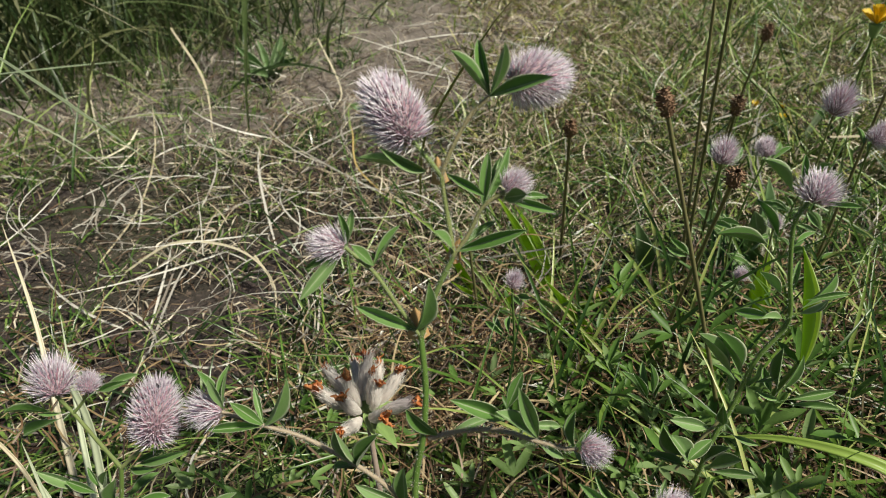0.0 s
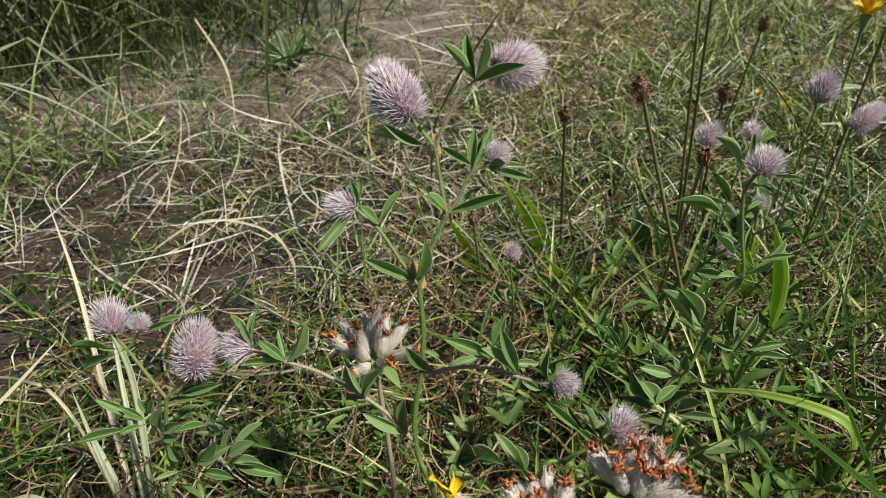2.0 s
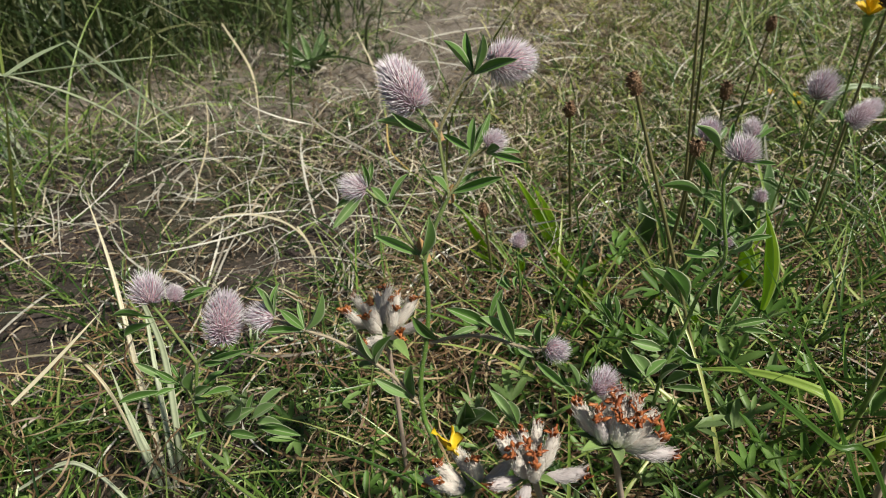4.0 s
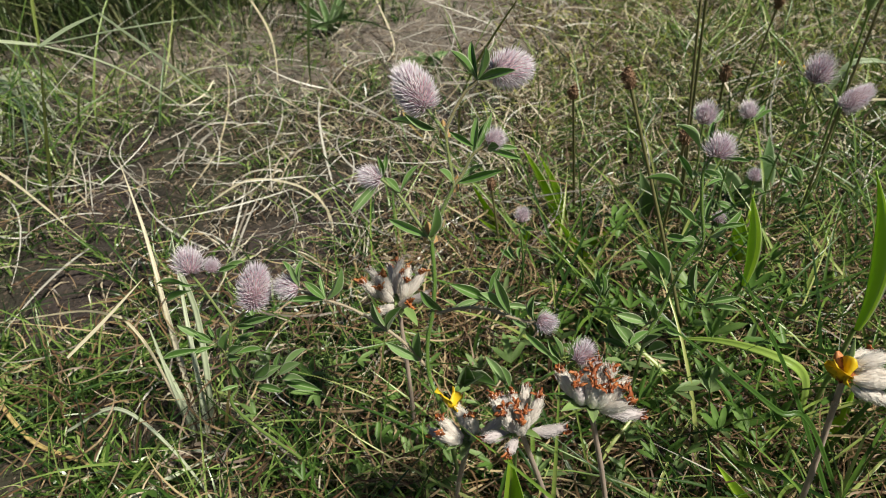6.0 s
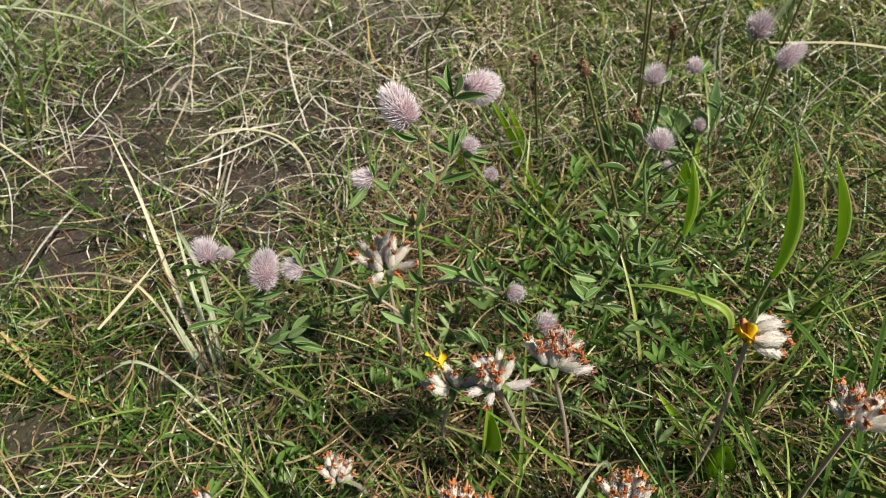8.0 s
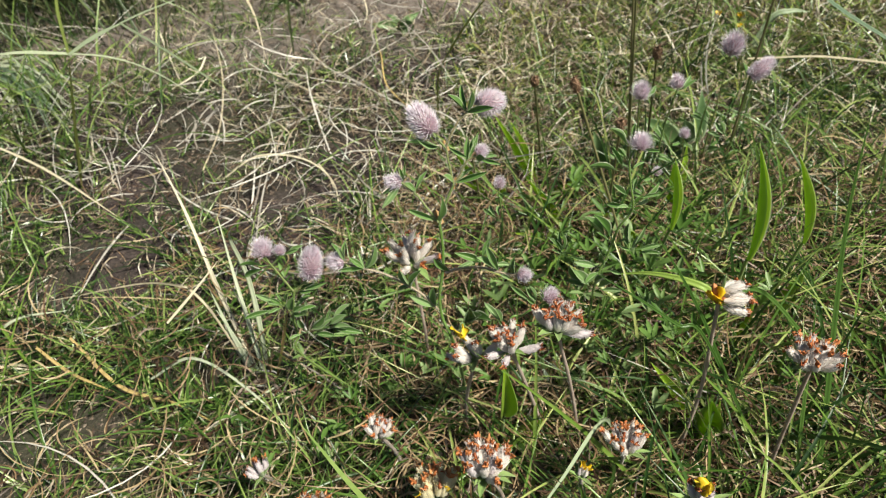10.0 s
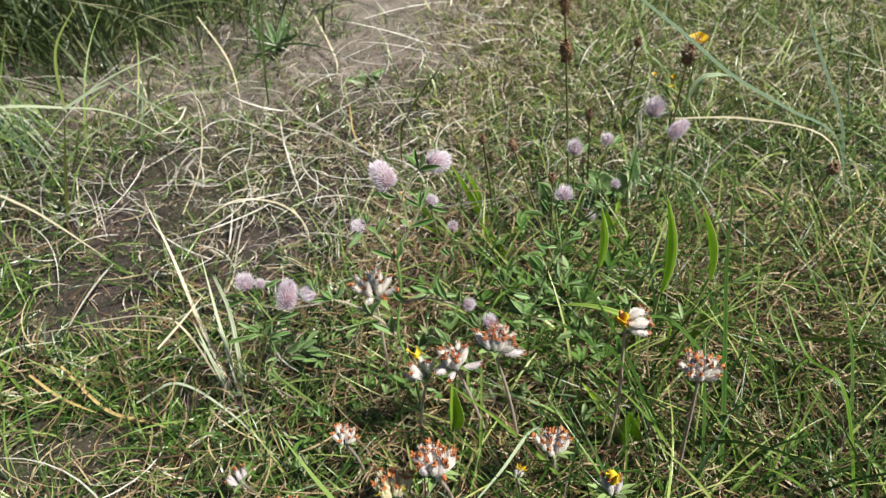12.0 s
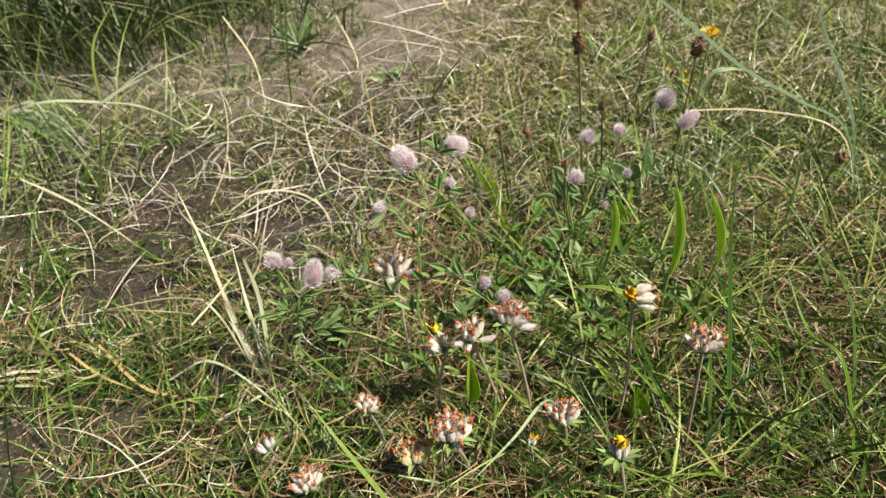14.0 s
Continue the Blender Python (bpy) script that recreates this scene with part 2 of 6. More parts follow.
for k, (at, c) in enumerate(((0.3, (0.05, 0.06, 0.02)), (0.5, (0.11, 0.12, 0.045)), (0.75, (0.22, 0.19, 0.10)))):
    e = turf_tone.color_ramp.elements[k] if k < 2 else turf_tone.color_ramp.elements.new(at)
    e.position, e.color = at, (*c, 1)
link.new(blend.outputs[0], turf_tone.inputs["Fac"])
outer = n.new("ShaderNodeMix")
outer.data_type = "RGBA"
link.new(away.outputs[0], outer.inputs["Factor"])
link.new(sandy.outputs["Result"], outer.inputs["A"]), link.new(turf_tone.outputs["Color"], outer.inputs["B"])
bsdf = n["Principled BSDF"]
bsdf.inputs["Roughness"].default_value = 0.9
link.new(outer.outputs["Result"], bsdf.inputs["Base Color"])
lumps = n.new("ShaderNodeBump")
lumps.inputs["Strength"].default_value, lumps.inputs["Distance"].default_value = 1.0, 0.004
link.new(blend.outputs[0], lumps.inputs["Height"]), link.new(lumps.outputs["Normal"], bsdf.inputs["Normal"])


# ---- meshes ----
def mesh_of(name, verts, faces, smooth=True, mat=None):
    """A mesh from arrays: verts (n, 3), faces (m, 3 or 4)."""
    verts, faces = np.asarray(verts, np.float32), np.asarray(faces, np.int32)
    k = faces.shape[1]
    me = bpy.data.meshes.new(name)
    me.vertices.add(len(verts))
    me.vertices.foreach_set("co", verts.ravel())
    me.loops.add(faces.size)
    me.loops.foreach_set("vertex_index", faces.ravel())
    me.polygons.add(len(faces))
    me.polygons.foreach_set("loop_start", np.arange(len(faces), dtype=np.int32) * k)
    me.polygons.foreach_set("use_smooth", np.full(len(faces), smooth))
    me.update(calc_edges=True)
    if mat:
        me.materials.append(mat)
    return me


rng = np.random.default_rng(11)


def patchy(x, y, size, seed=0):
    """Smooth patches from 0 to 1, of about that size in metres."""
    r = np.random.default_rng(seed)
    total = np.zeros_like(np.asarray(x, float))
    for k in range(7):
        a = r.uniform(0, 6.28)
        f = r.uniform(0.6, 1.6) * 3.1 / size
        total += np.sin(f * (x * np.cos(a) + y * np.sin(a)) + r.uniform(0, 6.28))
    return 0.5 + 0.5 * np.tanh(total / 2.2)


def ground_height(x, y):
    fade = np.exp(-((np.asarray(x) / 1.5) ** 2 + (np.asarray(y) / 2.0) ** 2))
    z = 0.006 * (patchy(x, y, 0.16, 5) - 0.5) + 0.003 * (patchy(x, y, 0.03, 6) - 0.5)
    far = 0.05 * (patchy(x, y, 3.0, 7) - 0.5) * (1 - fade)
    return z * (0.3 + 0.7 * fade) + far - 0.001


def spot(x, y, cx, cy, rx, ry):
    return np.exp(-(((x - cx) / rx) ** 2 + ((y - cy) / ry) ** 2))


def bare(x, y):
    """How bare the soil lies: 0 covered, 1 open."""
    b = spot(x, y, -0.21, 0.33, 0.06, 0.035) + spot(x, y, -0.135, 0.268, 0.05, 0.024) + 1.1 * spot(x, y, -0.188, 0.097, 0.026, 0.015) + 0.7 * spot(x, y, -0.215, 0.085, 0.04, 0.018) + 0.8 * spot(x, y, -0.225, 0.20, 0.045, 0.02) + spot(x, y, -0.245, 0.06, 0.03, 0.014)
    b = 1.2 * b + (0.6 + 0.5 * (x < -0.08)) * np.clip(patchy(x, y, 0.06, 21) - 0.5, 0, 1) * 2 * (x < 0.1) + 0.35 * spot(x, y, -0.2, 0.3, 0.12, 0.06)
    b = b + 1.1 * spot(x, y, -0.05, 0.62, 0.10, 0.09) + 0.85 * spot(x, y, 0.05, 0.86, 0.28, 0.14) + 0.45 * spot(x, y, 0.13, 0.62, 0.13, 0.10) + 0.5 * spot(x, y, -0.26, 0.19, 0.05, 0.02)
    return np.clip(b, 0, 1)


def lush(x, y):
    """How green the turf is: right and near more, left and far less."""
    g = 0.30 + 0.55 / (1 + np.exp(-(x + 0.03 - 0.25 * (y - 0.2)) / 0.04)) * np.exp(-np.clip(y - 0.35, 0, None) / 0.22)
    g = g + 0.25 * spot(x, y, -0.12, 0.12, 0.12, 0.07) + 0.22 * spot(x, y, -0.24, 0.13, 0.16, 0.10) + 0.2 * spot(x, y, -0.35, 0.35, 0.2, 0.15) + 0.35 * spot(x, y, -0.08, 0.70, 0.05, 0.04) + 0.5 * spot(x, y, -0.55, 0.85, 0.3, 0.2)
    g = g * (1 - 0.5 * spot(x, y, 0.02, 0.10, 0.06, 0.05))
    g = g * (1 - 0.5 * np.clip((0.03 - x) / 0.1, 0, 1) * np.clip((y - 0.22) / 0.1, 0, 1) * np.clip((0.75 - y) / 0.15, 0, 1))
    return np.clip(g * (0.55 + 0.9 * patchy(x, y, 0.07, 3)), 0, 1)


# one sheet of ground, fine near the plants and out to the horizon
def steps(inner, fine_step, outer):
    s, d, v = [0.0], fine_step, 0.0
    while v < outer:
        v += d
        s.append(v)
        if v > inner:
            d *= 1.25
    return np.array(s)


xs = steps(0.8, 0.008, 150.0)
xs = np.concatenate([-xs[:0:-1], xs])
ys = np.concatenate([-steps(0.3, 0.01, 150.0)[:0:-1], steps(1.3, 0.008, 150.0)]) + 0.0
gx, gy = np.meshgrid(xs, ys)
gzv = ground_height(gx, gy)
nx, ny = len(xs), len(ys)
idx = np.arange(nx * ny).reshape(ny, nx)
quads = np.stack([idx[:-1, :-1], idx[:-1, 1:], idx[1:, 1:], idx[1:, :-1]], -1).reshape(-1, 4)
ground = new("ground", mesh_of("ground", np.stack([gx, gy, gzv], -1).reshape(-1, 3), quads, True, soil_m))
tagged(ground, "bare sandy brown soil under worn dune turf", "ground", kind="structure")


def blades(root, turn, lean, curl, swerve, length, width, segs, fold=0.0, roll=None):
    """Many tapering blades at once: verts and faces."""
    count = len(root)
    s = np.linspace(0, 1, segs + 1)[None, :]
    theta = np.clip(lean[:, None] + curl[:, None] * s, 0, 1.9)
    phi = turn[:, None] + swerve[:, None] * s
    d = np.stack([np.sin(theta) * np.cos(phi), np.sin(theta) * np.sin(phi), np.cos(theta)], -1)
    p = np.concatenate([np.zeros((count, 1, 3)), np.cumsum(d[:, :-1], 1)], 1) * (length[:, None, None] / segs) + root[:, None, :]
    floor_z = ground_height(p[..., 0], p[..., 1]) + 0.0006 + rng.uniform(0, 0.006, count)[:, None] * (s > 0)
    p[..., 2] = np.maximum(p[..., 2], np.where(s > 0, floor_z, -1))
    side = np.stack([-np.sin(phi), np.cos(phi), np.zeros_like(phi)], -1)
    up = np.cross(d, side)
    tilt = (rng.uniform(-0.9, 0.9, count) if roll is None else roll)[:, None, None]
    across = side * np.cos(tilt) + up * np.sin(tilt)
    w = (width[:, None] * 0.5 * (1 - s ** 2.2) * np.minimum(1, 0.55 + 1.8 * s) + 0.00006)[..., None]
    rows = [p - across * w, p + across * w] if not fold else [p - across * w, p - np.cross(d, across) * w * fold, p + across * w]
    k = len(rows)
    v = np.stack(rows, 2).reshape(-1, 3)
    i = np.arange(count)[:, None, None] * (segs + 1) * k + np.arange(segs)[None, :, None] * k + np.arange(k - 1)[None, None, :]
    f = np.stack([i, i + 1, i + k + 1, i + k], -1).reshape(-1, 4)
    return v, f


def scatter(count, x0, x1, y0, y1, chance):
    """Places picked at random by a chance from 0 to 1."""
    got = np.zeros((0, 2))
    while len(got) < count:
        p = np.stack([rng.uniform(x0, x1, count * 2), rng.uniform(y0, y1, count * 2)], -1)
        got = np.concatenate([got, p[rng.uniform(0, 1, len(p)) < chance(p[:, 0], p[:, 1])]])
    return got[:count]


def tufted(count, each, x0, x1, y0, y1, chance, reach):
    """Places in tufts, and the way that each blade leans out of its tuft."""
    heart = np.repeat(scatter(count // each + 1, x0, x1, y0, y1, chance), each, 0)[:count]
    off = rng.normal(0, 1, (count, 2)) * reach
    return heart + off, np.arctan2(off[:, 1], off[:, 0]) + rng.normal(0, 0.6, count), np.clip(np.hypot(off[:, 0], off[:, 1]) / reach, 0, 2)


def rooted(p, lift=None):
    z = ground_height(p[:, 0], p[:, 1]) - 0.001
    return np.column_stack([p, z if lift is None else z + lift])


def near(x, y):
    """More blades where the eye comes near."""
    return np.clip(0.36 / (0.2 + np.hypot(x, y - 0.05)), 0.12, 1.0)


def stuff(name, label, vf, mat):
    return tagged(new(name, mesh_of(name, *vf, True, mat)), label, "grass", kind="stuff")


# ---- things and parts ----
def v3(p):
    return Vector((p[0] / 1000, p[1] / 1000, p[2] / 1000))


def thing(name, label, category, base=(0, 0, 0), group=""):
    ob = new(name)
    ob.empty_display_size = 0.005
    ob.location = v3(base)
    return tagged(ob, label, category, group)


def part(name, me, mat, parent, label="", m=None):
    """One mesh as a part of a thing; its place is given in the world."""
    ob = new(name, me)
    if mat and not me.materials:
        me.materials.append(mat)
    ob.parent = parent
    if m is not None:
        ob.matrix_basis = m
    ob.matrix_parent_inverse = Matrix.Translation(-parent.location) if parent.parent is None else Matrix()
    return tagged(ob, label)


def curve(points, count):
    """A smooth line through the points (Catmull-Rom)."""
    p = [2 * points[0] - points[1], *points, 2 * points[-1] - points[-2]]
    res = []
    for k in range(1, len(p) - 2):
        for j in range(count):
            u = j / count
            res.append(0.5 * (2 * p[k] + (p[k + 1] - p[k - 1]) * u + (2 * p[k - 1] - 5 * p[k] + 4 * p[k + 1] - p[k + 2]) * u * u
                              + (3 * p[k] - p[k - 1] - 3 * p[k + 1] + p[k + 2]) * u ** 3))
    return res + [points[-1]]


def frames(line):
    """Tangent and two normals along a line, without twist."""
    out, normal = [], None
    for k, p in enumerate(line):
        t = (line[min(k + 1, len(line) - 1)] - line[max(k - 1, 0)]).normalized()
        if normal is None:
            normal = t.cross(Vector((0.3, 1, 0.2))).normalized()
        normal = (normal - t * normal.dot(t)).normalized()
        out.append((p, t, normal, t.cross(normal)))
    return out


def tube(name, line, radii, sides=7, mat=None):
    v, f = [], []
    for (p, t, a, b), r in zip(frames(line), radii):
        for k in range(sides):
            w = 2 * math.pi * k / sides
            v.append(p + (a * math.cos(w) + b * math.sin(w)) * r)
    for i in range(len(line) - 1):
        for k in range(sides):
            f.append((i * sides + k, i * sides + (k + 1) % sides, (i + 1) * sides + (k + 1) % sides, (i + 1) * sides + k))
    return mesh_of(name, [tuple(q) for q in v], f, True, mat)


def spikes(items, sides=3):
    """Fine tapering hairs, each bent once. items: root, middle, tip, radius."""
    v, f = [], []
    for root, mid, tip, r in items:
        t = (tip - root).normalized()
        a = t.orthogonal().normalized()
        b = t.cross(a)
        o = len(v)
        for p, s in ((root, 1.0), (mid, 0.7), (tip, 0.12)):
            for k in range(sides):
                w = 6.2832 * k / sides
                v.append(tuple(p + (a * math.cos(w) + b * math.sin(w)) * r * s))
        for i in range(2):
            for k in range(sides):
                f.append((o + i * sides + k, o + i * sides + (k + 1) % sides, o + (i + 1) * sides + (k + 1) % sides, o + (i + 1) * sides + k))
    return v, f


rnd = random.Random(5)


def stalk(parent, points, r0, r1, hairy=False, part_name="stem", mat=None, hair=0.0008):
    line = curve([v3(p) for p in points], 6)
    radii = [(r0 + (r1 - r0) * k / (len(line) - 1)) * (0.00092 if mat in (None, STEM_TAN) else 0.00104) * (1 + 0.06 * math.sin(k * 1.7)) for k in range(len(line))]
    ob = part(part_name, tube(part_name, line, radii, 7), mat or (STEM_RED if part_name == "branch" else STEM), parent)
    if hairy:
        items = []
        for (p, t, a, b), r in zip(frames(line), radii):
            for _ in range(15):
                w = rnd.uniform(0, 6.283)
                o = a * math.cos(w) + b * math.sin(w)
                root = p + t * rnd.uniform(-0.0012, 0.0012) + o * r * 0.9
                tip = root + (o + t * rnd.uniform(0.1, 0.7)) * hair * rnd.uniform(0.5, 1.0)
                items.append((root, (root + tip) / 2 + t * 0.0001, tip, 0.000035))
        fuzz = new("hairs", mesh_of("hairs", *spikes(items), True, WHITE_HAIR))
        fuzz.parent = ob
        tagged(fuzz, "fine white hairs")
    return ob


def leaf_mesh(name, shape, bend, crease, thick=0.012, rows=9):
    """A leaf one long on y and one wide on x, with thickness, a creased midrib and a bend. UV x is the way from rib to rim."""
    v, f, uv = [], [], []
    cols = (-1.0, -0.88, -0.45, 0.0, 0.45, 0.88, 1.0)
    nc = len(cols)
    for layer in (1, -1):
        for i in range(rows):
            y = i / (rows - 1)
            w = max(0.02, shape(y))
            for c in cols:
                x = 0.5 * w * c
                z = bend * (y * y - 0.15 * y) + crease * w * abs(c) ** 1.3 + 0.006 * math.sin(9 * y + 3 * c)
                v.append((x, y, z + layer * thick * 0.5 * (1 - 0.8 * c * c)))
                uv.append((abs(c), y))
    n1 = rows * nc
    for i in range(rows - 1):
        for k in range(nc - 1):
            a = i * nc + k
            f.append((a, a + 1, a + nc + 1, a + nc))
            f.append((n1 + a, n1 + a + nc, n1 + a + nc + 1, n1 + a + 1))
        for k in (0, nc - 1):
            a = i * nc + k
            q = (a, a + nc, n1 + a + nc, n1 + a)
            f.append(q if k == 0 else q[::-1])
    me = mesh_of(name, v, f)
    layer = me.uv_layers.new(name="leaf")
    ids = np.zeros(len(me.loops), np.int32)
    me.loops.foreach_get("vertex_index", ids)
    layer.data.foreach_set("uv", np.array(uv, np.float32)[ids].ravel())
    return me


def oval(y):
    return min(1.0, 1.02 * math.sin(math.pi * min(1, 0.03 + 0.97 * y) ** 1.25) ** 0.8) if y < 1 else 0.03


def lance(y):
    return (math.sin(math.pi * min(1.0, 0.06 + 0.94 * y) ** 0.9) ** 0.9) if y < 1 else 0.02


LEAFLETS = [leaf_mesh("leaflet", oval, b, c) for b, c in ((-0.10, 0.16), (0.12, 0.22), (-0.22, 0.28), (0.02, 0.12))]
STALKED = [leaf_mesh("leaflet", lambda y: 0.05 if y < 0.3 else oval((y - 0.3) / 0.7), b, c, rows=12) for b, c in ((-0.10, 0.16), (0.14, 0.2), (-0.2, 0.25))]
for me in LEAFLETS + STALKED:
    me.materials.append(LEAF)


def leaf_pose(base, tip, ratio, face, min_w=0.0):
    y = tip - base
    size = y.length
    y = y / size
    z = (face - y * face.dot(y))
    z = z.normalized() if z.length > 1e-3 else y.orthogonal().normalized()
    x = y.cross(z)
    m = Matrix((x, y, z)).transposed().to_4x4()
    return Matrix.Translation(base) @ m @ Matrix.Diagonal((size * ratio, size, size * 0.7, 1))


def leaflet(parent, base, tip, ratio):
    face = Vector((rnd.uniform(-0.8, 0.8), -0.6 + rnd.uniform(-0.5, 0.4), 0.7))
    tall = parent.name == "hares_foot_clover"
    return part("leaflet", rnd.choice(LEAFLETS if tall else STALKED), None, parent, "", leaf_pose(v3(base), v3(tip), ratio * (0.78 if tall else 0.72), face))


def stipule(parent, base, tip):
    b, t = v3(base), v3(tip)
    return part("stipule", STIPULE_MESH, None, parent, "papery orange-brown stipule", leaf_pose(b, b + (t - b) * 1.4, 0.62, Vector((0.1, -1, 0.1))))


STIPULE_MESH = leaf_mesh("stipule", lambda y: (1 - y) ** 0.6 if y < 1 else 0.02, -0.05, -0.5, 0.05, 6)
STIPULE_MESH.materials.append(STIPULE)


def dome(name, rings, sides, profile, mat, wobble=0.0):
    """A turned body one high on z; profile(u) is its radius."""
    v, f = [], []
    for i in range(rings + 1):
        u = i / rings
        for k in range(sides):
            w = 6.2832 * k / sides
            r = max(0.01, profile(u)) * (1 + wobble * rnd.uniform(-1, 1))
            v.append((r * math.cos(w), r * math.sin(w), u))
    for i in range(rings):
        for k in range(sides):
            f.append((i * sides + k, i * sides + (k + 1) % sides, (i + 1) * sides + (k + 1) % sides, (i + 1) * sides + k))
    return mesh_of(name, v, f, True, mat)


def clover_head(hairs, low, swell, broad=0.29, tall=0.84, reach=1.0, splay=1.0):
    """A downy head one high: a dark core of packed calyces and stiff pale bristles in whorls of five."""
    def prof(u):
        return broad * math.sin(math.pi * min(1, u * 0.9 + 0.07) ** swell) ** 0.6
    core = dome("flower_head", 12, 14, lambda u: prof(u) if u > 0 else 0.01, CLOVER_CORE, 0.05)
    for q in core.vertices:
        q.co.z = 0.04 + q.co.z * tall
    teeth, down = [], []
    florets = hairs // 6
    for k in range(florets):
        u = (k + 0.5) / florets * 0.985
        w = k * 2.39996
        o = Vector((math.cos(w), math.sin(w), 0))
        side = Vector((-math.sin(w), math.cos(w), 0))
        seat = o * prof(u) * 0.88 + Vector((0, 0, 0.04 + u * tall))
        way = (o * splay * (1.0 - 0.5 * u) + Vector((0, 0, low - 0.25 + 1.5 * u ** 1.15))).normalized()
        up = side.cross(way)
        for j in range(6):
            a = j * 1.257 + rnd.uniform(-0.3, 0.3)
            fan = (side * math.cos(a) + up * math.sin(a)) * (0.0 if j == 5 else 1.0)
            root = seat + fan * 0.018
            dir3 = (way + fan * rnd.uniform(0.12, 0.42) + Vector((rnd.uniform(-0.1, 0.1), rnd.uniform(-0.1, 0.1), rnd.uniform(-0.1, 0.1)))).normalized()
            long = reach * rnd.uniform(0.15, 0.215)
            tip = root + dir3 * long + way * 0.02
            mid = root + dir3 * long * 0.5 - way * 0.004
            (teeth if j == 5 else down).append((root, mid, tip if j < 5 else root + way * long * 0.55, 0.0108 if j < 5 else 0.02))
    return core, mesh_of("calyx_teeth", *spikes(teeth), True, CALYX_TEETH), mesh_of("downy_hairs", *spikes(down), True, LILAC_HAIR)


HEAD_TALL = clover_head(960, 0.3, 0.92)
HEAD_YOUNG = clover_head(420, 0.75, 0.8, 0.25, 0.55, 2.1, 0.85)


def flower_head(parent, base, tip, wide, kind):
    b, t = v3(base), v3(tip)
    z = (t - b).normalized()
    x = z.orthogonal().normalized()
    m = Matrix((x, z.cross(x), z)).transposed().to_4x4()
    size = (t - b).length
    m = Matrix.Translation(b) @ m @ Matrix.Rotation(rnd.uniform(0, 6.28), 4, "Z") @ Matrix.Diagonal((size * wide, size * wide, size, 1))
    core = part("flower_head", kind[0], None, parent, "downy pinkish-lilac flower head", m)
    for name, me in (("calyx_teeth", kind[1]), ("downy_hairs", kind[2])):
        ob = new(name, me)
        ob.parent = core
    return core


def grass_blade(parent, points, width, mat, name="blade"):
    """A folded blade with thickness along a smooth line."""
    line = curve([v3(p) for p in points], 7)
    v, f = [], []
    last = len(line) - 1
    hint = None
    for k, p in enumerate(line):
        t = (line[min(k + 1, last)] - line[max(k - 1, 0)]).normalized()
        face = Vector((0.25, -0.8, 0.75))
        side = t.cross(face).normalized()
        if hint is not None and side.dot(hint) < 0:
            side = -side
        hint = side
        up = side.cross(t)
        u = k / last
        w = width * 0.0005 * min(1, 0.7 + u) * (1 - u ** 3) + 0.00005
        for x, z in ((-1, 0.35), (-0.45, 0.0), (0, -0.25), (0.45, 0.0), (1, 0.35), (0, -0.42)):
            v.append(p + side * w * x + up * w * z)
    for k in range(last):
        for j in range(6):
            a, b = k * 6 + j, k * 6 + (j + 1) % 6
            f.append((a, b, b + 6, a + 6))
    return part(name, mesh_of(name, [tuple(q) for q in v], f), mat, parent)


# ---- the clovers ----
def clover(label, base):
    return thing("hares_foot_clover", label, "clover", base, "clovers in the turf")


main_clover = clover("tall branching clover with two downy pinkish-lilac heads", (6, 100, 0))
side_clover = clover("downy-headed clover growing among pale dry blades", (-38, 105, 0))
right_clover = clover("slender clover with one round lilac head", (60, 118, 0))
low_clover = clover("low clover with a small lilac head behind vetch", (24, 82, 0))
# the tall clover
stalk(main_clover, [(6.0, 100.0, 0.0), (2.8, 88.3, 63.3), (-0.8, 91.0, 76.8), (-0.8, 93.1, 87.6), (1.1, 95.0, 97.1), (2.2, 97.1, 107.6), (1.9, 99.2, 117.8)], 0.75, 0.62, hairy=True)
stalk(main_clover, [(1.9, 99.2, 117.8), (5.0, 100.8, 126.1), (8.2, 102.1, 132.4)], 0.6, 0.52, hairy=True, part_name="branch")
stalk(main_clover, [(8.2, 102.1, 132.4), (7.4, 103.5, 139.5), (6.7, 104.8, 145.9)], 0.52, 0.45, hairy=True, part_name="branch")
stalk(main_clover, [(6.7, 104.8, 145.9), (8.5, 105.6, 149.9), (11.4, 106.5, 154.7), (14.6, 107.2, 157.8)], 0.45, 0.38, hairy=True, part_name="branch")
stalk(main_clover, [(6.7, 104.8, 145.9), (4.7, 105.3, 148.7), (2.5, 105.9, 151.5)], 0.5, 0.4, hairy=True, part_name="branch")
stalk(main_clover, [(8.2, 102.1, 132.4), (10.7, 102.8, 135.9), (13.4, 103.7, 140.7), (17.3, 104.2, 143.2)], 0.42, 0.4, hairy=True, part_name="branch")
stalk(main_clover, [(1.7, 99.2, 118.2), (-1.9, 100.4, 124.1), (-5.4, 101.6, 130.1), (-9.8, 102.5, 134.6)], 0.45, 0.4, hairy=True, part_name="branch")
stalk(main_clover, [(2.2, 95.1, 97.0), (7.1, 95.4, 98.3), (12.9, 95.0, 99.2), (17.3, 94.0, 99.2), (21.9, 92.5, 98.4), (26.4, 91.0, 98.1), (28.9, 90.3, 98.6)], 0.5, 0.4, hairy=True, part_name="branch", mat=STEM_TAN)
stalk(main_clover, [(-1.9, 91.7, 80.7), (-6.5, 93.0, 86.9), (-11.4, 93.9, 91.5), (-17.5, 94.8, 96.0), (-22.5, 95.4, 98.8), (-28.1, 95.8, 100.8), (-35.4, 96.4, 104.0)], 0.55, 0.4, hairy=True, part_name="branch", mat=STEM_TAN)
stipule(main_clover, (6.6, 104.5, 144.4), (6.3, 105.1, 147.7))
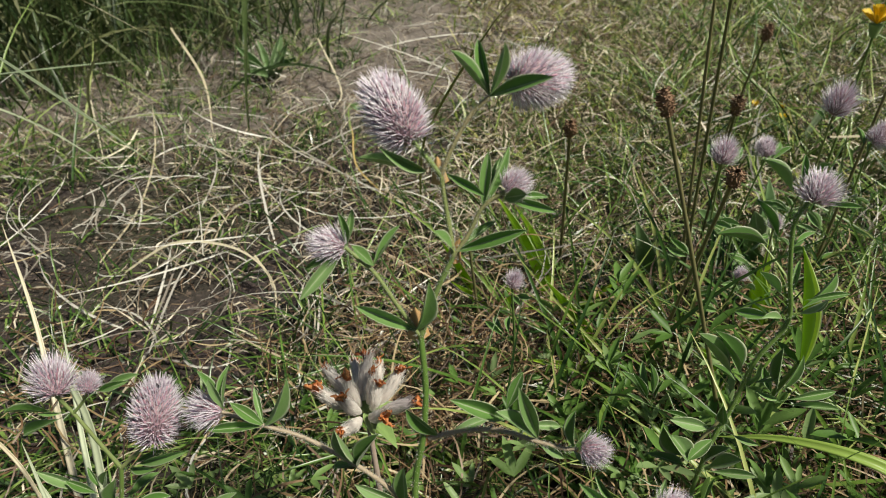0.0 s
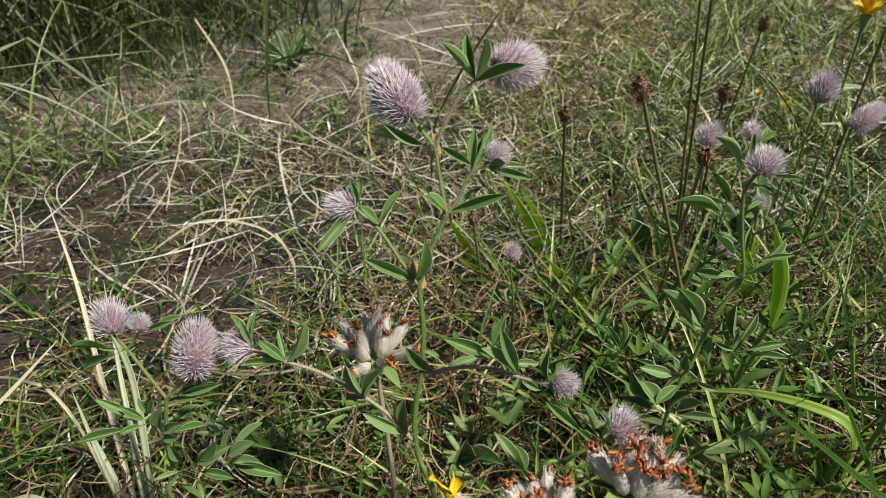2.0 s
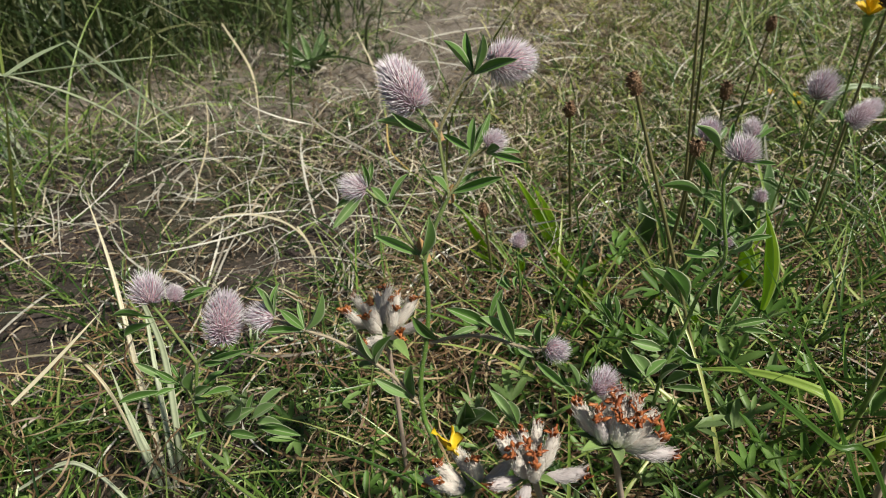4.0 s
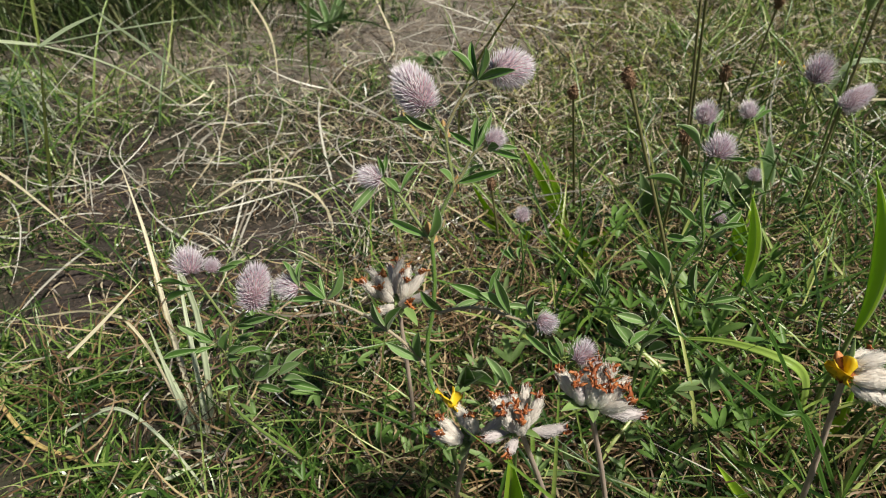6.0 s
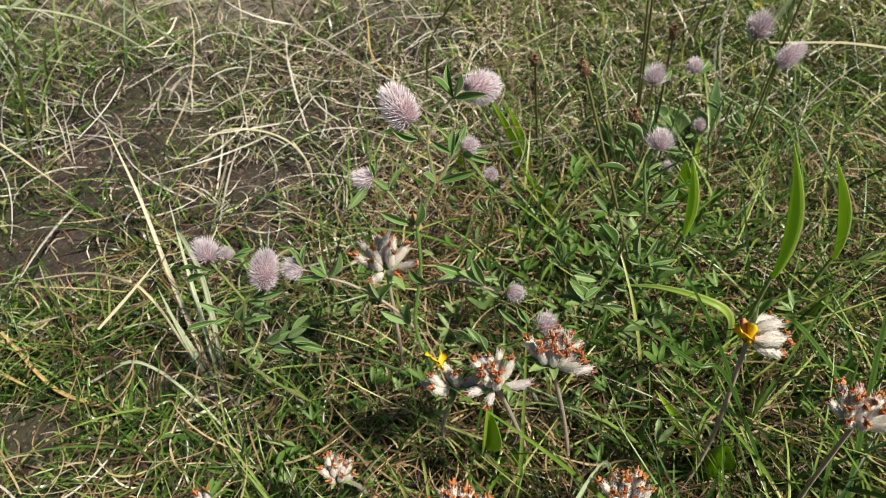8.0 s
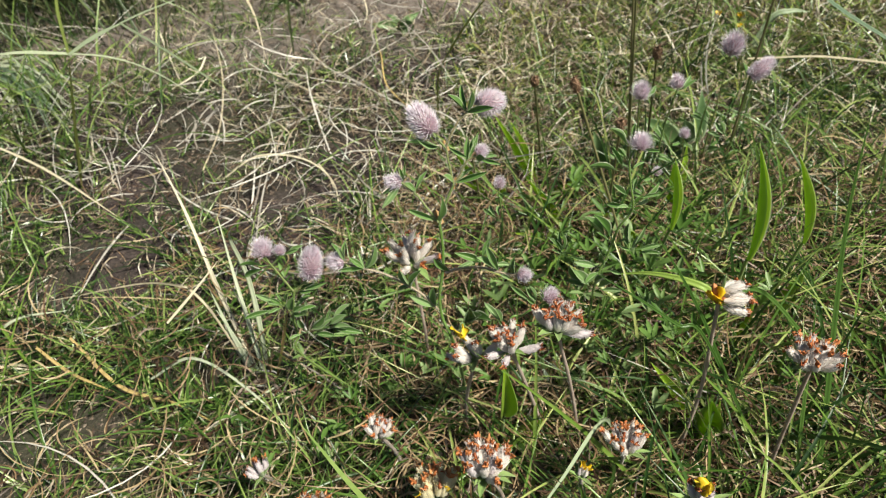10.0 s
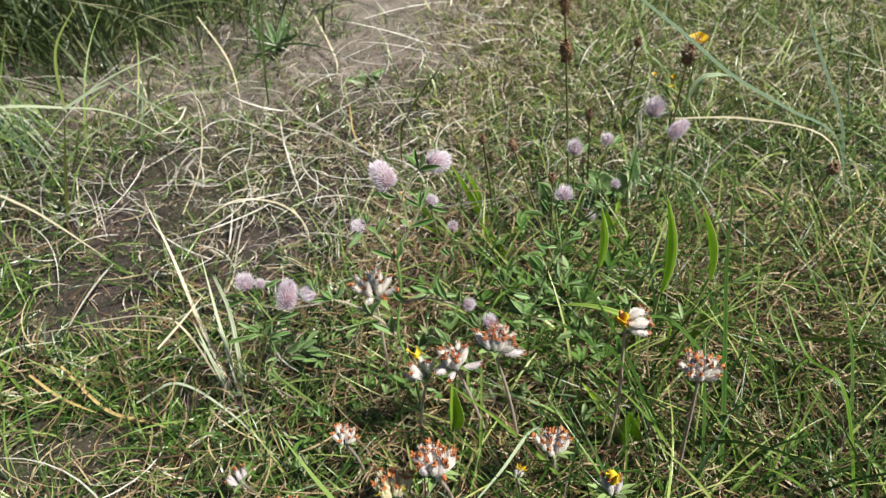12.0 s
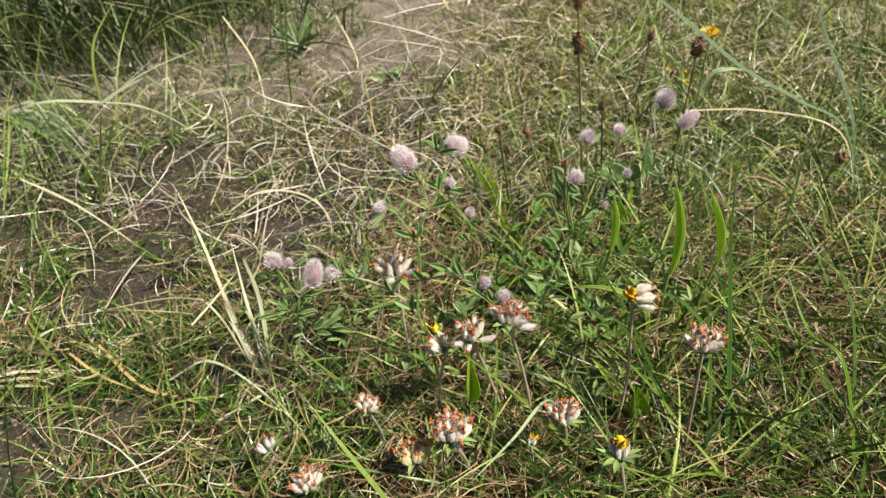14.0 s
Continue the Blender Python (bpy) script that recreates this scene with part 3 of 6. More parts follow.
stipule(main_clover, (1.6, 99.0, 116.9), (1.3, 99.9, 121.5))
stipule(main_clover, (8.1, 101.8, 131.0), (9.0, 102.4, 134.1))
stipule(main_clover, (1.6, 94.7, 95.6), (2.0, 95.3, 98.5))
flower_head(main_clover, (2.6, 105.8, 150.8), (-3.5, 108.9, 161.4), 1.01, HEAD_TALL)
flower_head(main_clover, (17.9, 107.5, 159.6), (27.3, 111.5, 159.3), 1.18, HEAD_TALL)
flower_head(main_clover, (16.8, 104.2, 142.9), (21.3, 104.8, 146.0), 1.14, HEAD_YOUNG)
flower_head(main_clover, (-9.6, 102.5, 134.6), (-16.2, 101.1, 137.1), 0.96, HEAD_YOUNG)
flower_head(main_clover, (29.1, 90.2, 99.1), (34.8, 87.5, 100.3), 1.02, HEAD_YOUNG)
flower_head(main_clover, (-35.0, 96.4, 104.0), (-43.0, 96.7, 105.6), 1.02, HEAD_YOUNG)
leaflet(main_clover, (4.3, 104.9, 146.7), (-6.3, 104.4, 149.1), 0.2)
leaflet(main_clover, (4.3, 104.9, 146.7), (-1.5, 99.6, 152.6), 0.24)
leaflet(main_clover, (7.6, 104.8, 146.1), (13.5, 102.3, 143.3), 0.28)
leaflet(main_clover, (14.7, 107.2, 157.8), (8.5, 106.5, 164.9), 0.3)
leaflet(main_clover, (14.7, 107.2, 157.8), (13.0, 111.8, 165.6), 0.26)
leaflet(main_clover, (14.7, 107.2, 157.8), (16.4, 105.8, 166.4), 0.36)
leaflet(main_clover, (14.7, 107.2, 157.8), (23.1, 101.0, 162.5), 0.26)
leaflet(main_clover, (13.3, 103.7, 140.7), (14.3, 105.5, 149.4), 0.28)
leaflet(main_clover, (13.3, 103.7, 140.7), (16.7, 110.0, 146.8), 0.2)
leaflet(main_clover, (13.3, 103.7, 140.7), (18.0, 107.5, 149.4), 0.2)
leaflet(main_clover, (16.8, 104.0, 141.9), (24.8, 100.8, 140.7), 0.24)
leaflet(main_clover, (16.8, 104.0, 141.9), (24.2, 105.8, 141.0), 0.24)
leaflet(main_clover, (16.8, 104.0, 141.9), (19.8, 97.8, 145.5), 0.4)
leaflet(main_clover, (8.3, 102.2, 133.1), (5.7, 99.5, 138.9), 0.5)
leaflet(main_clover, (8.3, 102.2, 133.1), (20.4, 102.9, 136.4), 0.22)
leaflet(main_clover, (8.3, 102.2, 133.1), (15.5, 105.9, 136.9), 0.22)
leaflet(main_clover, (1.1, 99.4, 119.1), (-8.5, 98.7, 125.1), 0.26)
leaflet(main_clover, (1.1, 99.4, 119.1), (4.6, 97.6, 129.1), 0.36)
leaflet(main_clover, (-5.3, 101.8, 131.2), (-0.2, 104.9, 136.8), 0.26)
leaflet(main_clover, (-5.3, 101.8, 131.2), (-8.1, 99.1, 136.9), 0.4)
leaflet(main_clover, (-9.5, 102.6, 135.1), (-9.7, 101.9, 141.2), 0.28)
leaflet(main_clover, (-9.5, 102.6, 135.1), (-8.4, 105.6, 140.2), 0.26)
leaflet(main_clover, (-9.5, 102.6, 135.1), (-17.3, 96.6, 128.2), 0.24)
leaflet(main_clover, (-9.5, 102.6, 135.1), (-16.8, 100.1, 131.8), 0.22)
leaflet(main_clover, (3.9, 95.2, 97.8), (-1.3, 93.2, 105.9), 0.42)
leaflet(main_clover, (16.1, 94.5, 102.2), (7.6, 91.0, 110.3), 0.31)
leaflet(main_clover, (6.5, 95.4, 98.3), (13.8, 97.0, 100.3), 0.31)
leaflet(main_clover, (16.6, 95.0, 104.2), (19.6, 97.0, 111.1), 0.38)
leaflet(main_clover, (21.6, 92.7, 99.2), (15.0, 90.0, 108.8), 0.35)
leaflet(main_clover, (22.0, 92.6, 99.2), (18.2, 91.0, 113.2), 0.24)
leaflet(main_clover, (20.0, 94.0, 100.9), (26.7, 95.0, 99.6), 0.33)
leaflet(main_clover, (22.2, 92.5, 98.1), (26.6, 90.0, 96.8), 0.38)
leaflet(main_clover, (28.2, 90.5, 98.0), (30.7, 88.0, 97.0), 0.44)
leaflet(main_clover, (28.2, 90.6, 98.9), (27.7, 92.0, 106.0), 0.44)
leaflet(main_clover, (28.4, 90.5, 99.6), (31.3, 92.0, 102.4), 0.33)
leaflet(main_clover, (31.9, 89.0, 93.7), (35.3, 84.0, 90.5), 0.28)
leaflet(main_clover, (-28.1, 95.8, 100.8), (-21.7, 96.0, 110.6), 0.28)
leaflet(main_clover, (-28.1, 95.8, 100.8), (-32.6, 94.6, 108.0), 0.34)
leaflet(main_clover, (-28.1, 95.8, 100.8), (-37.9, 93.6, 102.4), 0.24)
leaflet(main_clover, (-28.1, 95.8, 100.8), (-30.1, 100.4, 106.3), 0.22)
leaflet(main_clover, (-35.0, 96.5, 104.6), (-39.7, 99.5, 111.0), 0.3)
leaflet(main_clover, (-35.0, 96.5, 104.6), (-34.1, 99.7, 112.0), 0.24)
leaflet(main_clover, (-35.0, 96.5, 104.6), (-36.2, 96.3, 112.2), 0.28)
leaflet(main_clover, (-11.4, 93.9, 91.5), (-14.0, 93.5, 102.4), 0.34)
leaflet(main_clover, (-11.4, 93.9, 91.5), (-7.6, 91.6, 102.0), 0.3)
leaflet(main_clover, (-11.4, 93.9, 91.5), (-17.0, 96.0, 89.5), 0.3)
leaflet(main_clover, (-2.9, 92.0, 82.0), (-3.0, 91.6, 92.8), 0.45)
leaflet(main_clover, (-2.9, 92.0, 82.0), (-11.9, 91.0, 89.5), 0.3)
leaflet(main_clover, (9.0, 90.5, 74.3), (10.7, 83.3, 88.2), 0.4)
leaflet(main_clover, (9.0, 90.5, 74.3), (14.3, 83.0, 86.3), 0.35)
leaflet(main_clover, (9.0, 90.5, 74.3), (17.4, 82.8, 84.8), 0.35)
leaflet(main_clover, (9.0, 90.5, 74.3), (7.2, 81.8, 78.7), 0.3)
# the clover beside the pale blades
stalk(side_clover, [(-38.0, 105.0, 0.0), (-61.3, 91.9, 56.5), (-60.7, 93.1, 68.1), (-60.7, 94.0, 77.2), (-57.6, 95.4, 90.9)], 0.6, 0.5, hairy=True)
stalk(side_clover, [(-57.6, 95.4, 90.9), (-60.6, 96.1, 98.3), (-63.1, 96.7, 104.4), (-65.1, 97.1, 108.4)], 0.45, 0.38, part_name="branch")
stalk(side_clover, [(-57.6, 95.4, 90.9), (-53.8, 95.7, 94.4), (-49.9, 96.0, 97.3)], 0.45, 0.4, part_name="branch")
stalk(side_clover, [(-60.8, 93.5, 71.8), (-61.4, 94.3, 80.4), (-62.8, 94.6, 83.4)], 0.4, 0.3, part_name="branch")
stalk(side_clover, [(-63.1, 96.7, 104.4), (-60.7, 97.0, 106.8), (-59.0, 97.2, 109.5)], 0.35, 0.3, part_name="branch")
flower_head(side_clover, (-65.0, 97.2, 108.7), (-64.8, 98.1, 117.6), 1.1, HEAD_YOUNG)
flower_head(side_clover, (-59.0, 97.2, 109.2), (-57.7, 97.7, 113.8), 1.08, HEAD_YOUNG)
flower_head(side_clover, (-49.8, 96.0, 97.3), (-46.4, 98.9, 110.4), 0.89, HEAD_TALL)
leaflet(side_clover, (-63.7, 96.7, 104.4), (-75.0, 95.6, 107.1), 0.16)
leaflet(side_clover, (-63.7, 96.7, 104.4), (-67.6, 94.1, 107.2), 0.2)
leaflet(side_clover, (-63.7, 96.7, 104.4), (-75.2, 98.8, 97.0), 0.24)
leaflet(side_clover, (-59.0, 97.2, 108.6), (-49.3, 99.0, 111.1), 0.22)
leaflet(side_clover, (-59.0, 97.2, 108.6), (-51.0, 96.0, 112.2), 0.24)
leaflet(side_clover, (-57.3, 95.4, 90.9), (-43.9, 94.4, 95.7), 0.18)
leaflet(side_clover, (-57.3, 95.4, 90.9), (-49.7, 97.8, 93.0), 0.2)
leaflet(side_clover, (-57.3, 95.4, 90.9), (-49.5, 92.0, 94.0), 0.24)
leaflet(side_clover, (-62.7, 94.7, 83.9), (-72.6, 93.5, 93.0), 0.22)
leaflet(side_clover, (-62.7, 94.7, 83.9), (-66.6, 92.0, 91.5), 0.29)
leaflet(side_clover, (-62.7, 94.7, 83.9), (-78.9, 91.8, 80.7), 0.19)
leaflet(side_clover, (-62.7, 94.7, 83.9), (-65.3, 96.7, 89.8), 0.24)
leaflet(side_clover, (-62.7, 94.7, 83.9), (-58.8, 94.1, 92.2), 0.29)
leaflet(side_clover, (-62.7, 94.7, 83.9), (-69.9, 96.8, 84.2), 0.24)
leaflet(side_clover, (-62.7, 94.7, 83.9), (-68.4, 90.7, 84.7), 0.32)
leaflet(side_clover, (-61.4, 94.3, 80.4), (-57.8, 91.2, 91.1), 0.4)
leaflet(side_clover, (-61.4, 94.3, 80.4), (-55.0, 89.2, 84.3), 0.32)
leaflet(side_clover, (-61.4, 94.3, 80.4), (-51.2, 97.1, 79.7), 0.28)
leaflet(side_clover, (-61.4, 94.3, 80.4), (-53.4, 99.2, 85.3), 0.32)
leaflet(side_clover, (-61.4, 94.3, 80.4), (-54.1, 90.8, 87.2), 0.32)
leaflet(side_clover, (-57.4, 93.3, 69.5), (-58.0, 91.6, 80.7), 0.32)
leaflet(side_clover, (-57.4, 93.3, 69.5), (-47.1, 92.3, 81.7), 0.29)
leaflet(side_clover, (-57.4, 93.3, 69.5), (-45.0, 90.7, 79.6), 0.32)
leaflet(side_clover, (-57.4, 93.3, 69.5), (-43.8, 89.3, 70.4), 0.24)
leaflet(side_clover, (-57.4, 93.3, 69.5), (-63.3, 88.8, 71.1), 0.24)
leaflet(side_clover, (-49.1, 93.5, 71.6), (-38.8, 91.5, 80.6), 0.32)
leaflet(side_clover, (-49.1, 93.5, 71.6), (-37.5, 90.3, 75.1), 0.28)
leaflet(side_clover, (-49.1, 93.5, 71.6), (-45.2, 96.5, 80.2), 0.24)
leaflet(side_clover, (-49.1, 93.5, 71.6), (-37.3, 97.9, 79.6), 0.24)
leaflet(side_clover, (-49.1, 93.5, 71.6), (-33.1, 88.1, 73.6), 0.24)
# the clover beside the ribwort
stalk(right_clover, [(60.0, 118.0, 0.0), (61.6, 112.1, 66.1), (66.4, 113.9, 83.6), (69.8, 115.1, 96.1), (74.7, 116.0, 105.4), (73.3, 117.1, 115.9), (72.1, 118.1, 126.5), (73.9, 118.6, 131.1)], 0.62, 0.45, hairy=True)
stalk(right_clover, [(66.4, 113.9, 83.6), (58.9, 112.7, 72.1), (56.4, 112.2, 66.6)], 0.4, 0.4, part_name="branch")
flower_head(right_clover, (75.2, 118.6, 130.8), (76.1, 119.3, 137.9), 1.34, HEAD_YOUNG)
leaflet(right_clover, (72.5, 118.6, 130.9), (65.5, 119.5, 140.5), 0.21)
leaflet(right_clover, (72.5, 118.6, 130.9), (73.8, 123.0, 139.0), 0.19)
leaflet(right_clover, (72.5, 118.6, 130.9), (82.3, 115.2, 131.6), 0.16)
leaflet(right_clover, (72.5, 118.6, 130.9), (68.9, 121.9, 136.4), 0.16)
leaflet(right_clover, (71.3, 117.6, 121.4), (58.0, 116.4, 127.4), 0.16)
leaflet(right_clover, (71.3, 117.6, 121.4), (65.9, 120.4, 131.1), 0.22)
leaflet(right_clover, (71.3, 117.6, 121.4), (78.9, 122.1, 122.7), 0.2)
leaflet(right_clover, (74.5, 116.5, 109.7), (65.6, 115.6, 118.1), 0.24)
leaflet(right_clover, (74.5, 116.5, 109.7), (76.0, 119.8, 117.6), 0.21)
leaflet(right_clover, (74.5, 116.5, 109.7), (84.4, 114.3, 113.1), 0.19)
leaflet(right_clover, (74.5, 116.5, 109.7), (75.0, 122.2, 115.2), 0.19)
leaflet(right_clover, (74.9, 116.1, 105.7), (68.7, 113.8, 108.7), 0.32)
leaflet(right_clover, (74.9, 116.1, 105.7), (85.4, 120.2, 113.6), 0.19)
leaflet(right_clover, (74.9, 116.1, 105.7), (66.2, 121.0, 104.3), 0.32)
leaflet(right_clover, (74.9, 116.1, 105.7), (78.6, 112.7, 113.8), 0.24)
leaflet(right_clover, (68.5, 114.5, 89.5), (61.5, 113.5, 105.1), 0.27)
leaflet(right_clover, (68.5, 114.5, 89.5), (55.1, 114.2, 103.9), 0.21)
leaflet(right_clover, (68.5, 114.5, 89.5), (66.1, 119.3, 96.5), 0.32)
leaflet(right_clover, (68.5, 114.5, 89.5), (75.7, 114.8, 92.7), 0.24)
leaflet(right_clover, (68.5, 114.5, 89.5), (75.0, 111.9, 87.5), 0.24)
leaflet(right_clover, (68.5, 114.5, 89.5), (61.6, 117.3, 92.9), 0.24)
leaflet(right_clover, (75.3, 114.0, 85.1), (74.4, 113.2, 101.6), 0.19)
leaflet(right_clover, (75.3, 114.0, 85.1), (81.0, 116.6, 95.0), 0.19)
leaflet(right_clover, (75.3, 114.0, 85.1), (86.7, 112.1, 89.5), 0.24)
leaflet(right_clover, (75.3, 114.0, 85.1), (87.1, 110.3, 85.7), 0.2)
leaflet(right_clover, (75.3, 114.0, 85.1), (73.3, 117.9, 92.0), 0.32)
leaflet(right_clover, (65.6, 113.2, 77.5), (53.2, 111.4, 83.2), 0.29)
leaflet(right_clover, (65.6, 113.2, 77.5), (57.2, 109.0, 73.7), 0.4)
leaflet(right_clover, (65.6, 113.2, 77.5), (63.1, 111.0, 87.0), 0.32)
leaflet(right_clover, (65.6, 113.2, 77.5), (71.4, 108.7, 77.7), 0.29)
leaflet(right_clover, (60.8, 112.2, 66.5), (53.6, 108.9, 80.7), 0.35)
leaflet(right_clover, (60.8, 112.2, 66.5), (64.4, 108.7, 77.8), 0.29)
leaflet(right_clover, (60.8, 112.2, 66.5), (51.6, 110.7, 83.9), 0.29)
leaflet(right_clover, (60.8, 112.2, 66.5), (68.6, 107.0, 74.6), 0.4)
leaflet(right_clover, (60.8, 112.2, 66.5), (49.3, 109.9, 75.0), 0.2)
leaflet(right_clover, (60.8, 112.2, 66.5), (72.6, 107.9, 68.5), 0.24)
leaflet(right_clover, (49.3, 114.0, 84.8), (47.0, 117.5, 94.5), 0.24)
leaflet(right_clover, (49.3, 114.0, 84.8), (43.4, 116.5, 93.0), 0.24)
leaflet(right_clover, (49.3, 114.0, 84.8), (45.2, 114.8, 93.4), 0.2)
leaflet(right_clover, (49.3, 114.0, 84.8), (48.6, 115.1, 95.8), 0.2)
leaflet(right_clover, (49.3, 114.0, 84.8), (50.9, 114.7, 91.6), 0.2)
leaflet(right_clover, (49.3, 114.0, 84.8), (43.4, 114.3, 88.4), 0.2)
leaflet(right_clover, (49.3, 114.0, 84.8), (58.1, 113.6, 81.1), 0.2)
# the low clover behind the vetch
stalk(low_clover, [(24.0, 82.0, 0.0), (23.8, 69.6, 89.8), (29.7, 70.4, 98.5), (34.9, 70.8, 101.9), (37.7, 71.0, 104.1)], 0.5, 0.42)
flower_head(low_clover, (37.5, 71.0, 104.1), (41.2, 71.6, 109.8), 1.08, HEAD_YOUNG)
leaflet(low_clover, (34.9, 70.8, 101.9), (32.4, 71.7, 111.3), 0.19)
leaflet(low_clover, (34.9, 70.8, 101.9), (38.5, 73.9, 109.7), 0.24)
leaflet(low_clover, (34.9, 70.8, 101.9), (30.2, 69.1, 108.1), 0.24)
leaflet(low_clover, (34.9, 70.8, 101.9), (25.5, 74.7, 109.2), 0.19)
leaflet(low_clover, (34.9, 70.8, 101.9), (36.4, 70.0, 109.3), 0.19)
leaflet(low_clover, (23.2, 69.9, 92.8), (19.4, 70.8, 102.5), 0.24)
leaflet(low_clover, (23.2, 69.9, 92.8), (20.4, 68.3, 99.4), 0.24)
leaflet(low_clover, (23.2, 69.9, 92.8), (16.8, 72.5, 103.4), 0.24)


def far_clover(head, base, tilt, size, leaves, kind, wide=0.9):
    """A clover farther back: a stem, one head and leaves in threes."""
    ob = clover("small clover with a pale downy head in green turf", base)
    hx, hy, hz = head
    mid = ((hx + base[0]) / 2 + rnd.uniform(-4, 4), (hy + base[1]) / 2, hz * 0.5)
    low = (hx - tilt[0] * size * 0.5, hy - tilt[1] * size * 0.5, hz - tilt[2] * size * 0.5)
    stalk(ob, [base, mid, low], 0.55, 0.42)
    flower_head(ob, low, (hx + tilt[0] * size * 0.5, hy + tilt[1] * size * 0.5, hz + tilt[2] * size * 0.5), wide, kind)
    for k in range(leaves):
        u = 0.25 + 0.7 * k / max(1, leaves - 1)
        node = [base[i] + (low[i] - base[i]) * u for i in range(3)]
        w = k * 2.4 + rnd.uniform(-0.5, 0.5)
        for d in (-0.5, 0, 0.5):
            far = rnd.uniform(9, 13)
            leaflet(ob, node, (node[0] + far * math.cos(w + d), node[1] + far * math.sin(w + d), node[2] + rnd.uniform(2, 8)), 0.28)
    return ob


far_clover((156, 258, 100), (154, 272, 0), (0.1, -0.2, 1.0), 15, 4, HEAD_YOUNG, 1.0)
far_clover((166, 240, 93), (160, 262, 0), (0.75, 0.1, 0.6), 15, 4, HEAD_TALL, 0.85)
far_clover((100, 221, 97), (103, 245, 0), (0.1, 0.0, 1.0), 11, 4, HEAD_YOUNG, 1.0)
far_clover((124, 243, 88), (128, 262, 0), (-0.2, 0.0, 1.0), 9, 4, HEAD_YOUNG, 1.0)
far_clover((130, 235, 60), (132, 250, 0), (0.1, 0.1, 1.0), 7, 3, HEAD_YOUNG, 1.0)
far_clover((112, 215, 50), (110, 225, 0), (0.3, 0.0, 1.0), 6, 3, HEAD_YOUNG, 1.0)
far_clover((26, 187, 70), (24, 200, 0), (0.3, 0.0, 1.0), 7, 3, HEAD_YOUNG, 1.0)


# ---- the kidney vetches ----
def calyx_mesh(k):
    """An inflated woolly tube, one long, that bends up to a narrow toothed mouth, with silky hairs along it."""
    def prof(u):
        return 0.03 + 0.135 * max(0.0, math.sin(math.pi * min(1.0, 0.08 + 0.80 * u))) ** 0.85 - 0.02 * u
    body = dome("calyx", 10, 12, prof, None, 0.07)
    base = [tuple(q.co) for q in body.vertices]
    items = []
    for _ in range(230):
        u, w = rnd.uniform(0.0, 0.95), rnd.uniform(0, 6.283)
        o = Vector((math.cos(w), math.sin(w), 0))
        root = o * prof(u) * 0.97 + Vector((0, 0, u))
        tip = root + (o * rnd.uniform(-0.1, 0.3) + Vector((rnd.uniform(-0.15, 0.15), rnd.uniform(-0.15, 0.15), 1.0))) * rnd.uniform(0.10, 0.26)
        items.append((root, (root + tip) / 2 + o * 0.014, tip, 0.0058))
    for s in range(5):
        o = Vector((math.cos(s * 1.257), math.sin(s * 1.257), 0))
        root = o * 0.06 + Vector((0, 0, 0.92))
        items.append((root, root + o * 0.02 + Vector((0, 0, 0.09)), root + o * 0.04 + Vector((0, 0, 0.22)), 0.03))
    v, f = spikes(items)
    faces = [tuple(p.vertices) for p in body.polygons] + [tuple(i + len(base) for i in q) for q in f]
    bpy.data.meshes.remove(body)
    bend = -0.10 - 0.09 * k
    return mesh_of("calyx", [(x + bend * z * z, y, z) for x, y, z in base + v], faces)


def petal_mesh(k, strips=8, broad=0.05, long=0.3, curls=1.3):
    """Shrivelled petal strips that curl and twist at the mouth of a calyx."""
    r = random.Random(40 + k)
    v, f = [], []
    bend = -0.10 - 0.09 * 1
    for s in range(strips):
        w = s * 6.283 / strips + r.uniform(-0.5, 0.5)
        o, c = Vector((math.cos(w), math.sin(w), 0)), Vector((-math.sin(w), math.cos(w), 0))
        start, curl, size = len(v), r.uniform(-0.6, 1.0) * curls, r.uniform(0.6, 1.35) * long
        p, ang, twist = o * 0.035 + Vector((bend, 0, 0.92)), r.uniform(-0.2, 0.35), r.uniform(-0.6, 0.6)
        for i in range(7):
            wide = broad * math.sin(math.pi * (0.25 + 0.62 * i / 6)) * r.uniform(0.55, 1.3)
            along3 = o * math.sin(ang) + Vector((0, 0, math.cos(ang)))
            q = (c * math.cos(twist) + along3.cross(c) * math.sin(twist)) * wide
            thick = along3.cross(q) * 0.1
            p = p + c * r.uniform(-0.025, 0.025)
            ruffle = thick * r.uniform(-1.2, 1.2)
            v += [tuple(p - q), tuple(p + thick + ruffle), tuple(p + q), tuple(p - thick + ruffle)]
            p = p + along3 * size / 6
            ang += curl / 6 + r.uniform(-0.35, 0.35)
            twist += r.uniform(-0.5, 0.5)
        for i in range(6):
            for j in range(4):
                a, b = start + i * 4 + j, start + i * 4 + (j + 1) % 4
                f.append((a, b, b + 4, a + 4))
        f.append((start + 24, start + 25, start + 26, start + 27))
    return mesh_of("petal", v, f)


CALYXES = {m: [calyx_mesh(k) for k in range(3)] for m in ("white", "grey", "cream")}
PETALS = {m: [petal_mesh(k + 5 * i, 2, 0.2, 0.5, 0.5) if m == "yellow" else petal_mesh(k + 5 * i, 6, 0.115, 0.42, 1.6) if m == "orange" else petal_mesh(k + 5 * i, 8, 0.085, 0.33, 3.0) for k in range(5)] for i, m in enumerate(("orange", "brown", "yellow"))}
for name, mat in (("white", CALYX), ("grey", CALYX_GREY), ("cream", CALYX_CREAM)):
    for me in CALYXES[name]:
        me.materials.append(mat)
for name, mat in (("orange", WILTED), ("brown", WILTED_BROWN), ("yellow", YELLOW)):
    for me in PETALS[name]:
        me.materials.append(mat)
BRACTS = [leaf_mesh("bract", lance, b, 0.15, 0.03, 7) for b in (0.15, -0.1)]
for me in BRACTS:
    me.materials.append(BRACT)


